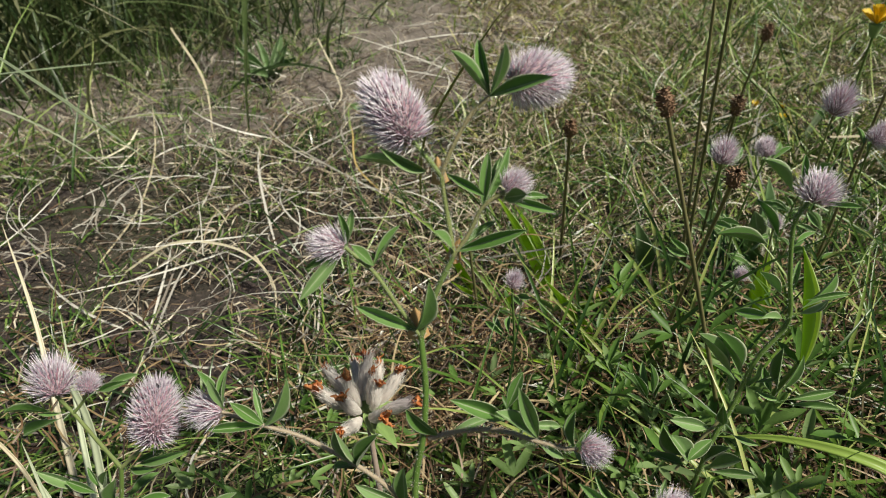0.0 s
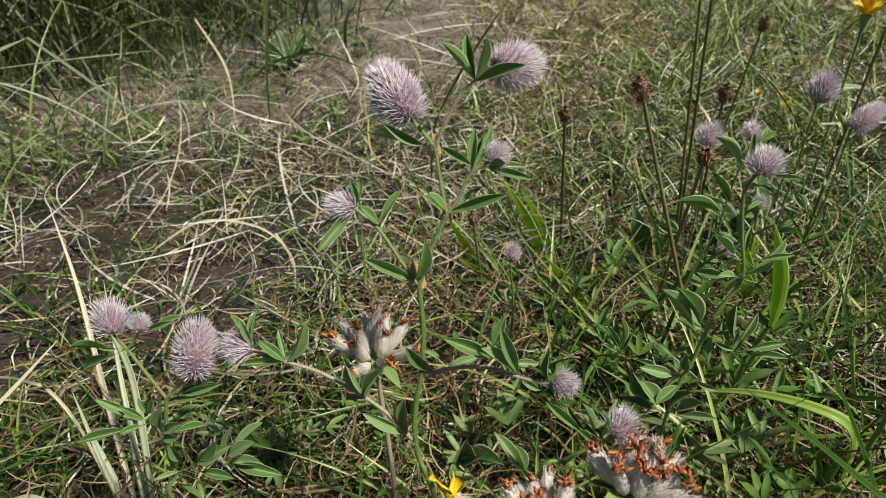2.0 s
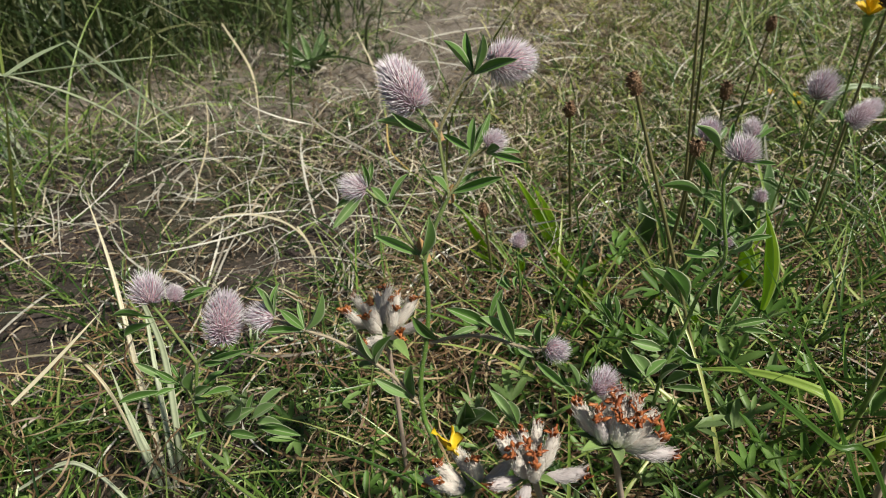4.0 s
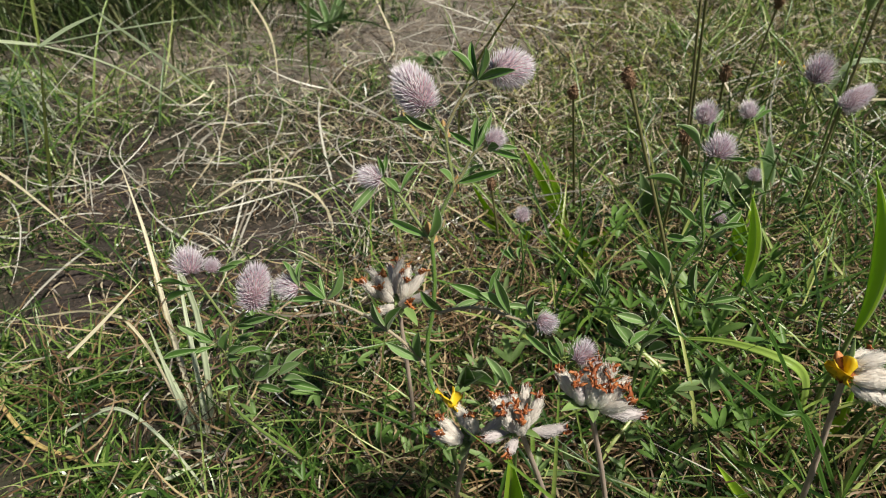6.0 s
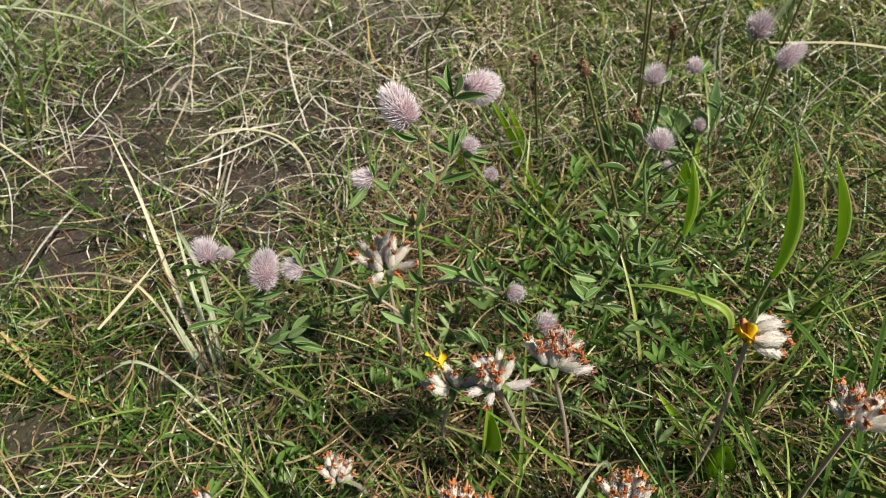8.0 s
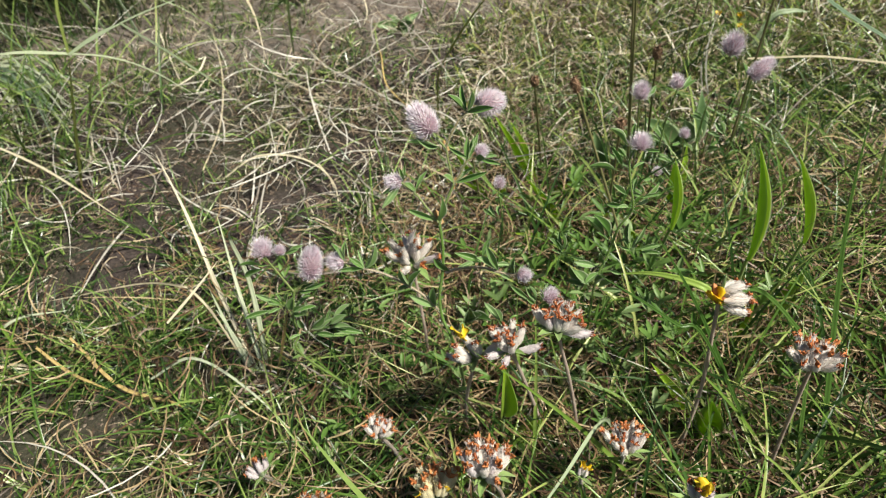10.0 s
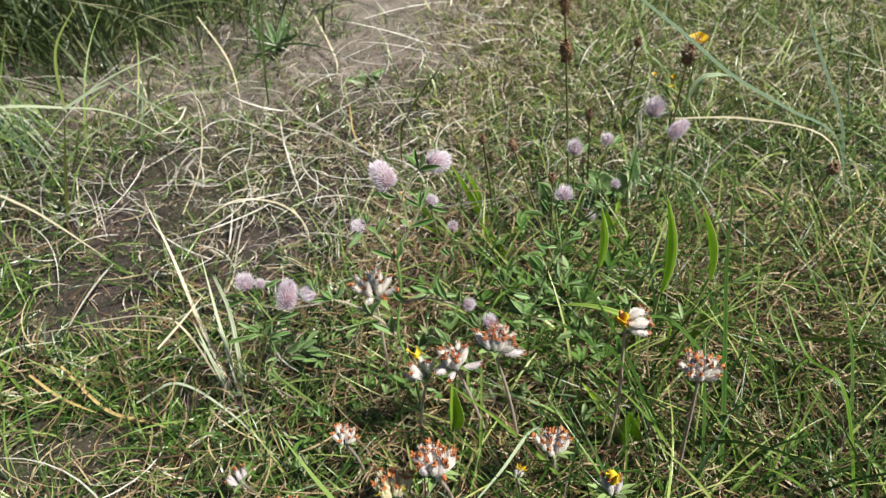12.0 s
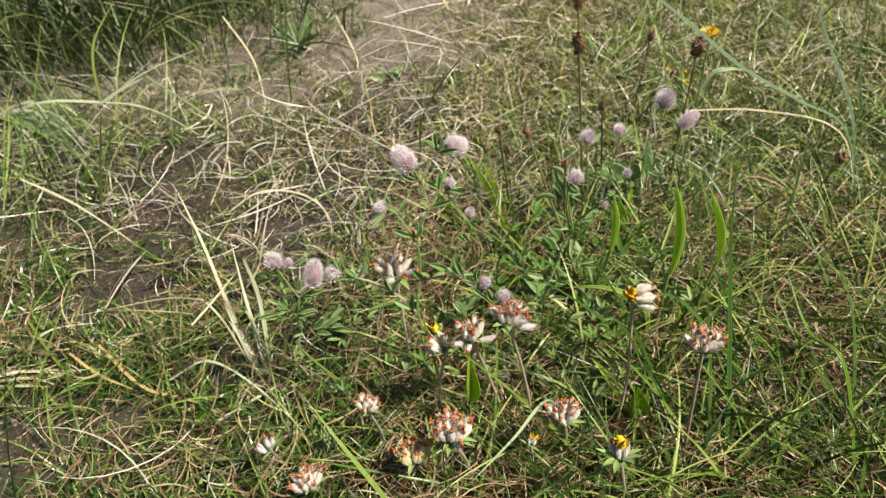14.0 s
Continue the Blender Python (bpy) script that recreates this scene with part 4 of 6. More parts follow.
def vetch(head, base, size, florets, tilt=(0, 0, 1), shade="white", petals="orange", yellow=0, label="", spread=1.0, bracts=8, bend=(0, 0), tips=1.0, droop=0, leafy=1.0, fat=1.15):
    """A kidney vetch: a woolly stalk, bracts and a head of inflated calyces with withered petals."""
    ob = thing("kidney_vetch", label or "kidney vetch seed head, white woolly calyces tipped with withered orange petals", "wildflower", base, "kidney vetches in the turf")
    size *= 0.62 if petals == "brown" else 0.70
    tips *= 0.85 if petals == "brown" else 0.78
    top = v3(head)
    axis = (Vector(tilt) + Vector((0, 0.38, 0))).normalized()
    foot = top - axis * size * 0.00048
    mid = [(head[i] + base[i]) / 2 + (bend[i] if i < 2 else 0) for i in range(3)]
    stalk(ob, [base, mid, tuple(1000 * c for c in foot)], 0.75, 0.65, True, "stem", STEM_WOOLLY, 0.0008)
    x = axis.orthogonal().normalized()
    frame3 = Matrix((x, axis.cross(x), axis)).transposed().to_4x4()
    florets = max(3, int(florets * 1.2))
    for k in range(florets):
        u = math.sqrt((k + 0.5) / florets)
        w = k * 2.39996 + rnd.uniform(-0.2, 0.2)
        lean = 0.98 * spread * u ** 1.15 + rnd.uniform(-0.14, 0.14)
        if k >= florets - droop:
            lean = rnd.uniform(1.35, 1.9)
        long = size * 0.001 * rnd.uniform(0.52, 0.64)
        m = Matrix.Translation(foot) @ frame3 @ Matrix.Rotation(w, 4, "Z") @ Matrix.Translation((0.14 * size * 0.001 * u, 0, 0)) @ Matrix.Rotation(lean, 4, "Y") @ Matrix.Rotation(rnd.uniform(-0.7, 0.7), 4, "Z")
        m = m @ Matrix.Translation((0, 0, size * 0.0001)) @ Matrix.Diagonal((long * fat, long * fat, long, 1))
        cal = part("calyx", rnd.choice(CALYXES["grey" if k >= florets - droop or rnd.random() < 0.12 else shade]), None, ob, "", m)
        tint = "yellow" if (k < yellow if florets < 8 else k >= florets - yellow) else (petals if rnd.random() > 0.2 else "brown")
        pet = new("petal", rnd.choice(PETALS[tint]))
        pet.parent = cal
        grow = tips * (1.75 if tint == "yellow" and florets < 8 else 0.8 if tint == "yellow" else 1.0)
        pet.scale, pet.location = (grow, grow, grow), (0, 0, 0.93 * (1 - grow))
    for k in range(bracts):
        w = k * 6.283 / bracts + rnd.uniform(-0.3, 0.3)
        way = frame3.to_3x3() @ Vector((math.cos(w), math.sin(w), rnd.uniform(-0.1, 0.55)))
        part("bract", rnd.choice(BRACTS), None, ob, "", leaf_pose(foot - axis * 0.0005, foot + way.normalized() * size * leafy * rnd.uniform(0.0005, 0.0008), 0.30, axis - way * 0.3))
    return ob


vetch((42, 66, 103), (54, 78, 0), 22, 17, (0.25, -0.1, 1), petals="brown", label="withered kidney vetch head, grey-white wool and rust petals", droop=2)
vetch((24, 62, 97), (40, 84, 0), 20, 11, (-0.1, -0.3, 0.9), "white", "brown", label="opened kidney vetch head, pale papery calyces and rust petals", bracts=4, droop=4)
vetch((10, 69, 85), (3, 88, 0), 20.5, 6, (-0.35, -0.1, 0.9), petals="brown", yellow=1, label="small withered kidney vetch head beside two larger heads", droop=2)
broken = vetch((98, 64, 109.5), (91, 67, 0), 20, 5, (1.0, -0.42, 0.16), petals="brown", label="broken kidney vetch head, white calyces leaning sideways", spread=0.75, fat=1.35, bracts=2)
for k, w in enumerate((0.4, 2.9)):
    part("papery_petals", PETALS["orange" if k else "yellow"][k], None, broken, "orange papery withered petals", Matrix.Translation((0.0913, 0.0635, 0.1075)) @ Matrix.Rotation(w, 4, "Z") @ Matrix.Scale(0.0125, 4) @ Matrix.Translation((0.19, 0, -0.92)))
vetch((118, 48, 100), (124, 54, 0), 17.5, 15, (0.05, -0.1, 1), petals="orange")
vetch((63, 43, 64), (68, 62, 0), 17.5, 13, (0.1, 0.05, 1), petals="orange")
vetch((-22, 46, 72), (-24, 70, 0), 13, 11, (0.3, 0.0, 1), petals="orange")
vetch((81, 18, 70), (92, 30, 0), 16, 6, (0, 0, 1), "grey", "brown", 1, "young kidney vetch head with one bright yellow petal", 0.55, 9, leafy=1.5, tips=1.25)
vetch((14, 36, 66), (22, 46, 0), 21.5, 18, (0.1, 0.0, 1), petals="orange")
vetch((-6, 40, 45), (-2, 55, 0), 20, 16, (-0.1, 0.0, 1), "cream", petals="orange", yellow=4, label="kidney vetch head with cream calyces, orange and yellow petals")
vetch((-55, 36, 34), (-51, 44, 0), 19, 15, (0.0, 0.0, 1), petals="orange")
vetch((-78, 52, 38), (-74, 60, 0), 14, 6, (-0.5, 0.0, 0.7), "grey", "orange")
vetch((48, 40, 48), (50, 48, 0), 9, 3, (0.2, 0.0, 1), "white", "yellow", 3, "small budding kidney vetch with yellow petals", 0.5, 3, leafy=1.5)
vetch((-12.5, 118, 90), (-12, 112, 0), 22.5, 11, (0.1, -0.3, 1), petals="orange", spread=1.3, fat=0.98, tips=1.0, label="kidney vetch head of starry white calyces, orange tips")


# ---- ribworts, a hawkbit and their leaves ----
def seed_mesh():
    """A dry seed head one high, rough with loose uneven scales."""
    def prof(u):
        return 0.27 * math.sin(math.pi * min(1, 0.10 + 0.84 * u)) ** 0.6
    core = dome("seed_head", 10, 10, prof, None, 0.09)
    base = [tuple(q.co) for q in core.vertices]
    items = []
    for k in range(110):
        u, w = (k + 0.5) / 110, k * 2.39996 + rnd.uniform(-0.4, 0.4)
        o = Vector((math.cos(w), math.sin(w), 0))
        root = o * prof(u) * 0.92 + Vector((0, 0, u))
        tip = root + (o + Vector((rnd.uniform(-0.5, 0.5), rnd.uniform(-0.5, 0.5), rnd.uniform(0.1, 1.0)))) * rnd.uniform(0.05, 0.17)
        items.append((root, (root + tip) / 2 + o * 0.02, tip, rnd.uniform(0.025, 0.05)))
    v, f = spikes(items, 4)
    faces = [tuple(p.vertices) for p in core.polygons] + [tuple(i + len(base) for i in q) for q in f]
    bpy.data.meshes.remove(core)
    return mesh_of("seed_head", base + v, faces, True, SEED)


def anther_mesh():
    """Pale filaments standing out round the top of a seed head, each with a small anther."""
    items = []
    for k in range(26):
        w, u = k * 2.39996, rnd.uniform(0.45, 1.0)
        o = Vector((math.cos(w), math.sin(w), 0))
        root = o * 0.22 + Vector((0, 0, u))
        tip = root + (o + Vector((0, 0, rnd.uniform(0.1, 0.9)))).normalized() * rnd.uniform(0.28, 0.5)
        items.append((root, (root + tip) / 2 + Vector((0, 0, 0.03)), tip, 0.010))
        items.append((tip - o * 0.05, tip, tip + o * 0.05, 0.035))
    return mesh_of("anthers", *spikes(items), True, WHITE_HAIR)


SEEDS = [seed_mesh(), seed_mesh()]


def ribwort(scapes, label="ribwort stalk with a dry brown seed head"):
    """scapes: head, base, head's length and width."""
    ob = thing("ribwort_plantain", label, "plantain", scapes[0][1], "ribworts in the turf")
    for head, base, size, wide in scapes:
        mid = [(head[i] * 0.45 + base[i] * 0.55) for i in range(3)]
        low = (head[0], head[1], head[2] - size / 2)
        stalk(ob, [base, mid, low], 0.72, 0.52, mat=STEM_BROWN)
        way = (v3(low) - v3(mid)).normalized()
        x = way.orthogonal().normalized()
        m = Matrix.Translation(v3(low)) @ Matrix((x, way.cross(x), way)).transposed().to_4x4() @ Matrix.Diagonal((wide * 0.001, wide * 0.001, size * 0.001, 1))
        seed = part("seed_head", rnd.choice(SEEDS), None, ob, "dry brown seed head", m)
        if "anthers" in label:
            crown = new("anthers", anther_mesh())
            crown.parent = seed
            tagged(crown, "pale cream anthers on thin filaments")
    return ob


ribwort([((91, 215, 159), (108, 262, 0), 14, 11), ((93, 236, 176), (109, 266, 0), 14, 9)], "pair of tall ribwort stalks with dark brown seed heads")
ribwort([((58, 156, 138), (97, 162, 0), 6.8, 6.5)])
ribwort([((46, 216, 110), (56, 284, 0), 7.5, 7)])
ribwort([((114, 252, 102), (128, 300, 0), 9, 8)])
ribwort([((173, 372, 97), (178, 420, 0), 10, 9)])
ribwort([((165, 242, 140), (168, 268, 0), 12, 13)], "ribwort stalk with a seed head shedding pale anthers")
ribwort([((77, 159, 118), (90, 230, 0), 6, 7)], "short ribwort stalk with a small dark bud")
ribwort([((12, 229, 60), (16, 240, 0), 7, 7)], "short ribwort stalk with a small dark bud")
ribwort([((262, 230, 66), (270, 262, 0), 9, 12)], "ribwort stalk with a rusty seed head among grass")

BROADS = [leaf_mesh("leaf", lance, b, c, 0.012, 13) for b, c in ((-0.12, 0.2), (0.15, 0.28), (-0.3, 0.15))]
for me in BROADS:
    me.materials.append(BROAD)


DULLS = [leaf_mesh("leaf", lance, b, c, 0.012, 13) for b, c in ((-0.2, 0.25), (0.2, 0.3))]
for me in DULLS:
    me.materials.append(DULL)


def rosette(base, tips, label="ribwort rosette of upright bright green leaves", meshes=BROADS):
    """tips: tip and width share of each leaf."""
    ob = thing("ribwort_rosette", label, "plantain", base, "ribwort rosettes")
    for tip, ratio, *neck in tips:
        b = v3(base) + Vector((rnd.uniform(-3, 3), rnd.uniform(-3, 3), 0)) * 0.001
        if neck:
            stalk(ob, [base, neck[0]], 1.0, 0.8, part_name="petiole")
            b = v3(neck[0])
        part("leaf", rnd.choice(meshes), None, ob, "", leaf_pose(b, v3(tip), ratio, Vector((rnd.uniform(0.2, 0.8), -0.8, 0.7))))
    return ob


rosette((146, 141, 0), [((157, 151, 99), 0.072, (158, 140, 60)), ((164, 146, 40), 0.12)])
rosette((101, 176, 0), [((107.4, 169.8, 88.8), 0.09, (102.5, 152, 62)), ((92, 188, 40), 0.09)])
rosette((123, 235, 0), [((121, 230, 45), 0.15), ((140, 246, 42), 0.14)])
rosette((50, 262, 0), [((30, 285, 52), 0.075), ((40, 300, 40), 0.08), ((80, 250, 24), 0.09), ((72, 236, 28), 0.09), ((36, 230, 26), 0.09)])
rosette((18, 262, 0), [((-2, 270, 36), 0.08), ((10, 240, 32), 0.09), ((30, 238, 30), 0.09)])
rosette((66, 215, 0), [((90, 195, 26), 0.10), ((36, 196, 28), 0.10), ((70, 180, 22), 0.11), ((44, 230, 40), 0.09), ((95, 225, 28), 0.09)])
flat = rosette((124, 128, 0), [((135.3, 139.5, 112.8), 0.068, (126, 121, 70)), ((142, 124, 36), 0.09)], "ribwort rosette of bright leaves, one arching flat over turf")
grass_blade(flat, [(122, 127, 0), (120, 123, 30), (114, 118, 53), (104, 122, 58), (90, 130, 56), (76, 137, 50)], 3.6, BROAD, name="leaf")
rosette((107, 77, 0), [((96, 74, 13), 0.16), ((100, 66, 16), 0.16), ((108, 64, 15), 0.16), ((116, 68, 14), 0.16), ((117, 78, 12), 0.16), ((104, 86, 16), 0.16)], "small cluster of pointed green leaflets in turf")
rosette((19, 80, 0), [((24.0, 56.0, 78.0), 0.17, (21, 70, 40)), ((40, 82, 30), 0.2)], "ribwort rosette of upright dark green leaves")
rosette((104, 80, 0), [((98, 70, 50), 0.18), ((112, 72, 32), 0.2), ((86, 92, 40), 0.14)])
rosette((-172, 650, 0), [((-200, 640, 22), 0.2), ((-150, 632, 24), 0.22), ((-182, 668, 34), 0.2), ((-152, 662, 32), 0.2), ((-190, 625, 16), 0.22), ((-168, 618, 18), 0.22), ((-160, 678, 36), 0.2), ((-204, 662, 26), 0.2), ((-140, 648, 18), 0.22)], "low rosette of green leaves at the edge of a path", DULLS)
rosette((-58, 545, 0), [((-84, 540, 7), 0.3), ((-40, 530, 8), 0.3), ((-70, 560, 10), 0.3), ((-38, 556, 9), 0.3), ((-66, 522, 5), 0.3), ((-50, 516, 6), 0.3)], "small grey-green rosette pressed flat on sandy path", DULLS)
rosette((150, 300, 0), [((140, 285, 38), 0.36), ((165, 310, 40), 0.3), ((120, 300, 30), 0.34), ((132, 262, 30), 0.3)], "low rosette of dull bluish green leaves in turf", DULLS)
rosette((92, 268, 0), [((88, 262, 44), 0.3), ((104, 258, 34), 0.28)], "low rosette of dull bluish green leaves in turf", DULLS)

hawk = thing("hawkbit", "yellow hawkbit flower on a thin stalk among grass", "wildflower", (206, 345, 0))
stalk(hawk, [(206, 345, 0), (204, 335, 56), (201, 324, 105)], 0.8, 0.7)
part("involucre", dome("involucre", 6, 10, lambda u: 0.25 + 0.28 * u, None), BRACT, hawk, "", Matrix.Translation((0.201, 0.324, 0.104)) @ Matrix.Diagonal((0.006, 0.006, 0.006, 1)))
PETAL = leaf_mesh("ray_petal", lambda y: 0.5 + 0.5 * min(1, y * 2) if y < 1 else 0.7, 0.2, 0.1, 0.02, 6)
PETAL.materials.append(YELLOW)
for k in range(26):
    w, ring = k * 2.4, 1 - 0.45 * (k % 2)
    b = Vector((0.201, 0.324, 0.110))
    part("ray_petal", PETAL, None, hawk, "", leaf_pose(b, b + Vector((math.cos(w) * 0.0078 * ring, math.sin(w) * 0.0078 * ring, 0.0045 + 0.003 * (k % 2))), 0.24, Vector((0, 0, 1))))

# ---- grass that stands out ----
def shoot(label, points, width, mat):
    """One blade of grass as a thing; a blade whose lower end hangs free goes on down into the turf."""
    points = list(points)
    first = points[0][2] <= points[-1][2]
    low, nxt = (points[0], points[1]) if first else (points[-1], points[-2])
    if low[2] > 8:
        dx, dy = low[0] - nxt[0], low[1] - nxt[1]
        share = 0.45 * low[2] / max(1.0, math.hypot(dx, dy))
        foot = (low[0] + dx * share, low[1] + dy * share, -1.0)
        points = [foot] + points if first else points + [foot]
        low = foot
    ob = thing("grass_shoot", label, "grass", (low[0], low[1], 0), "single grass blades")
    return grass_blade(ob, points, width, mat)


dry_tuft = thing("dry_grass_tuft", "tuft of bleached dry grass blades in short turf", "grass", (-104, 124, 0))
edge_tuft = thing("grass_tuft", "tuft of pale green grass blades fanning over dry turf", "grass", (-430, 470, 0))
jointed_grass = thing("jointed_grass", "yellow-green jointed grass stalk with kinked leaf blades", "grass", (-280, 311, 0))
# the tuft of pale dry blades
grass_blade(dry_tuft, [(-103.3, 126.4, 3.5), (-117.9, 149.8, 10.3), (-133.5, 175.4, 22.1), (-151.6, 207.7, 47.1), (-169.6, 234.6, 71.4)], 2.5, STRAW_PALE)
grass_blade(dry_tuft, [(-101.5, 128.0, 4.0), (-107.2, 144.1, 22.9), (-112.3, 158.1, 41.7), (-118.0, 176.4, 68.8)], 2.1, STRAW_GREEN)
grass_blade(dry_tuft, [(-99.4, 129.5, 4.5), (-97.4, 134.9, 27.3), (-97.4, 142.6, 55.1), (-99.3, 143.8, 78.8), (-93.9, 137.7, 90.5)], 2.4, STRAW_GREEN)
grass_blade(dry_tuft, [(-106.9, 125.8, 4.5), (-115.3, 135.0, 19.0), (-123.8, 143.4, 34.1), (-131.0, 147.1, 44.5), (-134.4, 146.4, 48.5), (-168.4, 167.5, 32.1), (-216.9, 177.0, 16.6), (-269.0, 181.9, 4.0)], 1.2, STRAW_PALE)
grass_blade(dry_tuft, [(-105.4, 126.1, 4.1), (-110.5, 130.9, 23.2), (-117.8, 140.9, 50.5)], 2.1, STRAW_GREEN)
grass_blade(dry_tuft, [(-93.5, 125.2, 1.7), (-82.7, 119.0, 29.8), (-71.2, 114.8, 60.4)], 1.2, STRAW_GOLD)
grass_blade(dry_tuft, [(-115.8, 97.6, 74.4), (-104.4, 105.3, 83.1), (-91.9, 114.1, 93.5)], 1.1, STRAW_PALE)
grass_blade(dry_tuft, [(-100.3, 127.4, 3.0), (-105.2, 139.6, 13.2), (-111.1, 151.7, 24.8), (-118.2, 161.3, 35.5)], 1.4, STRAW_PALE)
grass_blade(dry_tuft, [(-102.1, 126.6, 3.1), (-109.0, 131.9, 14.7), (-115.9, 138.6, 28.4), (-119.2, 140.9, 36.4)], 1.5, STRAW_GREEN)
# the pale green tuft
grass_blade(edge_tuft, [(-484.3, 524.2, -0.4), (-395.7, 438.9, 6.8), (-322.2, 338.1, 12.3)], 2.0, STRAW_GREEN)
grass_blade(edge_tuft, [(-485.9, 523.2, 0.2), (-398.5, 453.3, 17.3), (-329.8, 361.3, 22.2)], 2.0, GREEN_BLUE)
grass_blade(edge_tuft, [(-487.1, 522.4, 0.6), (-418.1, 481.6, 13.9), (-367.0, 423.0, 20.0)], 2.7, GREEN_BLUE)
grass_blade(edge_tuft, [(-483.6, 524.6, -0.7), (-384.3, 450.9, 11.3), (-302.4, 359.6, 19.8)], 2.6, GREEN_PALE)
grass_blade(edge_tuft, [(-485.6, 523.3, 0.1), (-390.8, 471.4, 23.3), (-317.4, 391.9, 26.2)], 2.7, STRAW_GREEN)
grass_blade(edge_tuft, [(-488.6, 521.5, 1.2), (-377.9, 450.7, 20.0), (-291.9, 352.8, 27.5)], 1.9, STRAW_GREEN)
grass_blade(edge_tuft, [(-485.2, 523.6, -0.1), (-386.9, 448.5, 21.2), (-308.0, 351.1, 31.2)], 2.2, GREEN_PALE)
grass_blade(edge_tuft, [(-484.3, 524.1, -0.4), (-390.3, 481.4, 28.1), (-316.8, 411.1, 33.9)], 2.6, STRAW_GREEN)
grass_blade(edge_tuft, [(-487.0, 522.5, 0.6), (-393.5, 471.1, 19.7), (-321.2, 396.0, 26.3)], 2.6, STRAW_GREEN)
grass_blade(edge_tuft, [(-483.0, 524.9, -0.9), (-383.1, 462.4, 13.6), (-301.1, 378.1, 17.4)], 2.0, GREEN_PALE)
grass_blade(edge_tuft, [(-483.1, 524.9, -0.9), (-404.6, 481.2, 19.8), (-344.0, 410.2, 14.4)], 2.2, GREEN_PALE)
grass_blade(edge_tuft, [(-482.5, 525.2, -1.1), (-376.6, 443.1, 6.2), (-287.4, 344.7, 14.0)], 1.9, GREEN_BLUE)
grass_blade(edge_tuft, [(-487.3, 522.3, 0.7), (-411.3, 488.6, 19.0), (-355.6, 430.4, 20.2)], 2.2, GREEN_BLUE)
grass_blade(edge_tuft, [(-488.6, 521.5, 1.2), (-418.2, 492.4, 26.1), (-370.2, 434.8, 26.8)], 2.6, STRAW_GREEN)
grass_blade(edge_tuft, [(-484.3, 524.2, -0.4), (-381.4, 432.0, 21.7), (-296.7, 318.9, 34.6)], 1.9, GREEN_PALE)
grass_blade(edge_tuft, [(-488.0, 521.9, 1.0), (-388.6, 478.8, 18.8), (-312.9, 406.3, 17.5)], 2.1, GREEN_BLUE)
grass_blade(edge_tuft, [(-483.2, 524.8, -0.8), (-406.8, 448.9, 8.4), (-343.9, 357.0, 11.0)], 2.8, STRAW_GREEN)
grass_blade(edge_tuft, [(-488.0, 521.9, 1.0), (-414.5, 481.3, 15.8), (-361.4, 416.7, 14.9)], 2.0, GREEN_BLUE)
grass_blade(edge_tuft, [(-484.2, 524.2, -0.5), (-386.6, 464.2, 16.1), (-307.2, 385.0, 26.2)], 2.5, STRAW_GREEN)
grass_blade(edge_tuft, [(-486.3, 522.9, 0.3), (-382.6, 450.6, 14.9), (-300.2, 354.0, 19.2)], 2.0, GREEN_PALE)
grass_blade(edge_tuft, [(-488.8, 521.4, 1.3), (-420.1, 487.6, 19.0), (-371.6, 432.3, 25.0)], 2.7, STRAW_GREEN)
grass_blade(edge_tuft, [(-482.6, 525.2, -1.1), (-396.4, 458.6, 17.4), (-325.3, 375.8, 28.9)], 2.3, STRAW_GREEN)
grass_blade(edge_tuft, [(-486.3, 522.9, 0.3), (-391.5, 460.6, 16.6), (-316.8, 376.1, 22.9)], 2.0, GREEN_BLUE)
grass_blade(edge_tuft, [(-482.8, 525.0, -1.0), (-371.0, 427.3, 23.0), (-278.2, 305.7, 34.8)], 2.0, GREEN_BLUE)
grass_blade(edge_tuft, [(-483.6, 524.6, -0.7), (-404.6, 464.6, 25.1), (-342.8, 379.9, 28.6)], 2.1, GREEN_BLUE)
grass_blade(edge_tuft, [(-486.9, 522.5, 0.6), (-371.5, 427.7, 21.5), (-279.2, 306.0, 31.3)], 2.0, GREEN_BLUE)
# the jointed stalk with kinked leaves
grass_blade(jointed_grass, [(-278.2, 307.0, 0.2), (-252.9, 298.6, 56.6), (-225.5, 286.6, 112.0)], 2.4, GREEN_STALK)
grass_blade(jointed_grass, [(-225.5, 286.6, 112.0), (-225.6, 296.3, 135.0), (-221.3, 304.6, 150.7), (-206.9, 318.5, 169.2)], 2.0, GREEN_STALK)
grass_blade(jointed_grass, [(-225.6, 286.2, 111.3), (-208.1, 290.5, 119.2), (-190.7, 293.0, 125.1)], 2.2, GREEN_PALE)
grass_blade(jointed_grass, [(-190.7, 293.0, 125.1), (-188.0, 337.3, 83.4), (-173.6, 378.2, 30.4)], 1.8, GREEN_PALE)
grass_blade(jointed_grass, [(-225.5, 286.4, 111.7), (-246.9, 414.5, 81.4), (-246.7, 548.1, 49.9)], 2.0, GREEN_PALE)
grass_blade(jointed_grass, [(-225.5, 286.6, 112.0), (-254.5, 286.8, 115.0), (-278.5, 287.5, 114.1)], 1.9, STRAW_GREEN)
grass_blade(jointed_grass, [(-225.5, 286.6, 112.0), (-225.3, 327.1, 89.5), (-222.4, 365.0, 60.8), (-212.1, 399.0, 20.1)], 1.8, STRAW_GREEN)
grass_blade(jointed_grass, [(-206.9, 318.5, 169.2), (-231.1, 438.9, 123.8), (-230.8, 561.1, 60.1)], 1.6, STRAW_PALE)
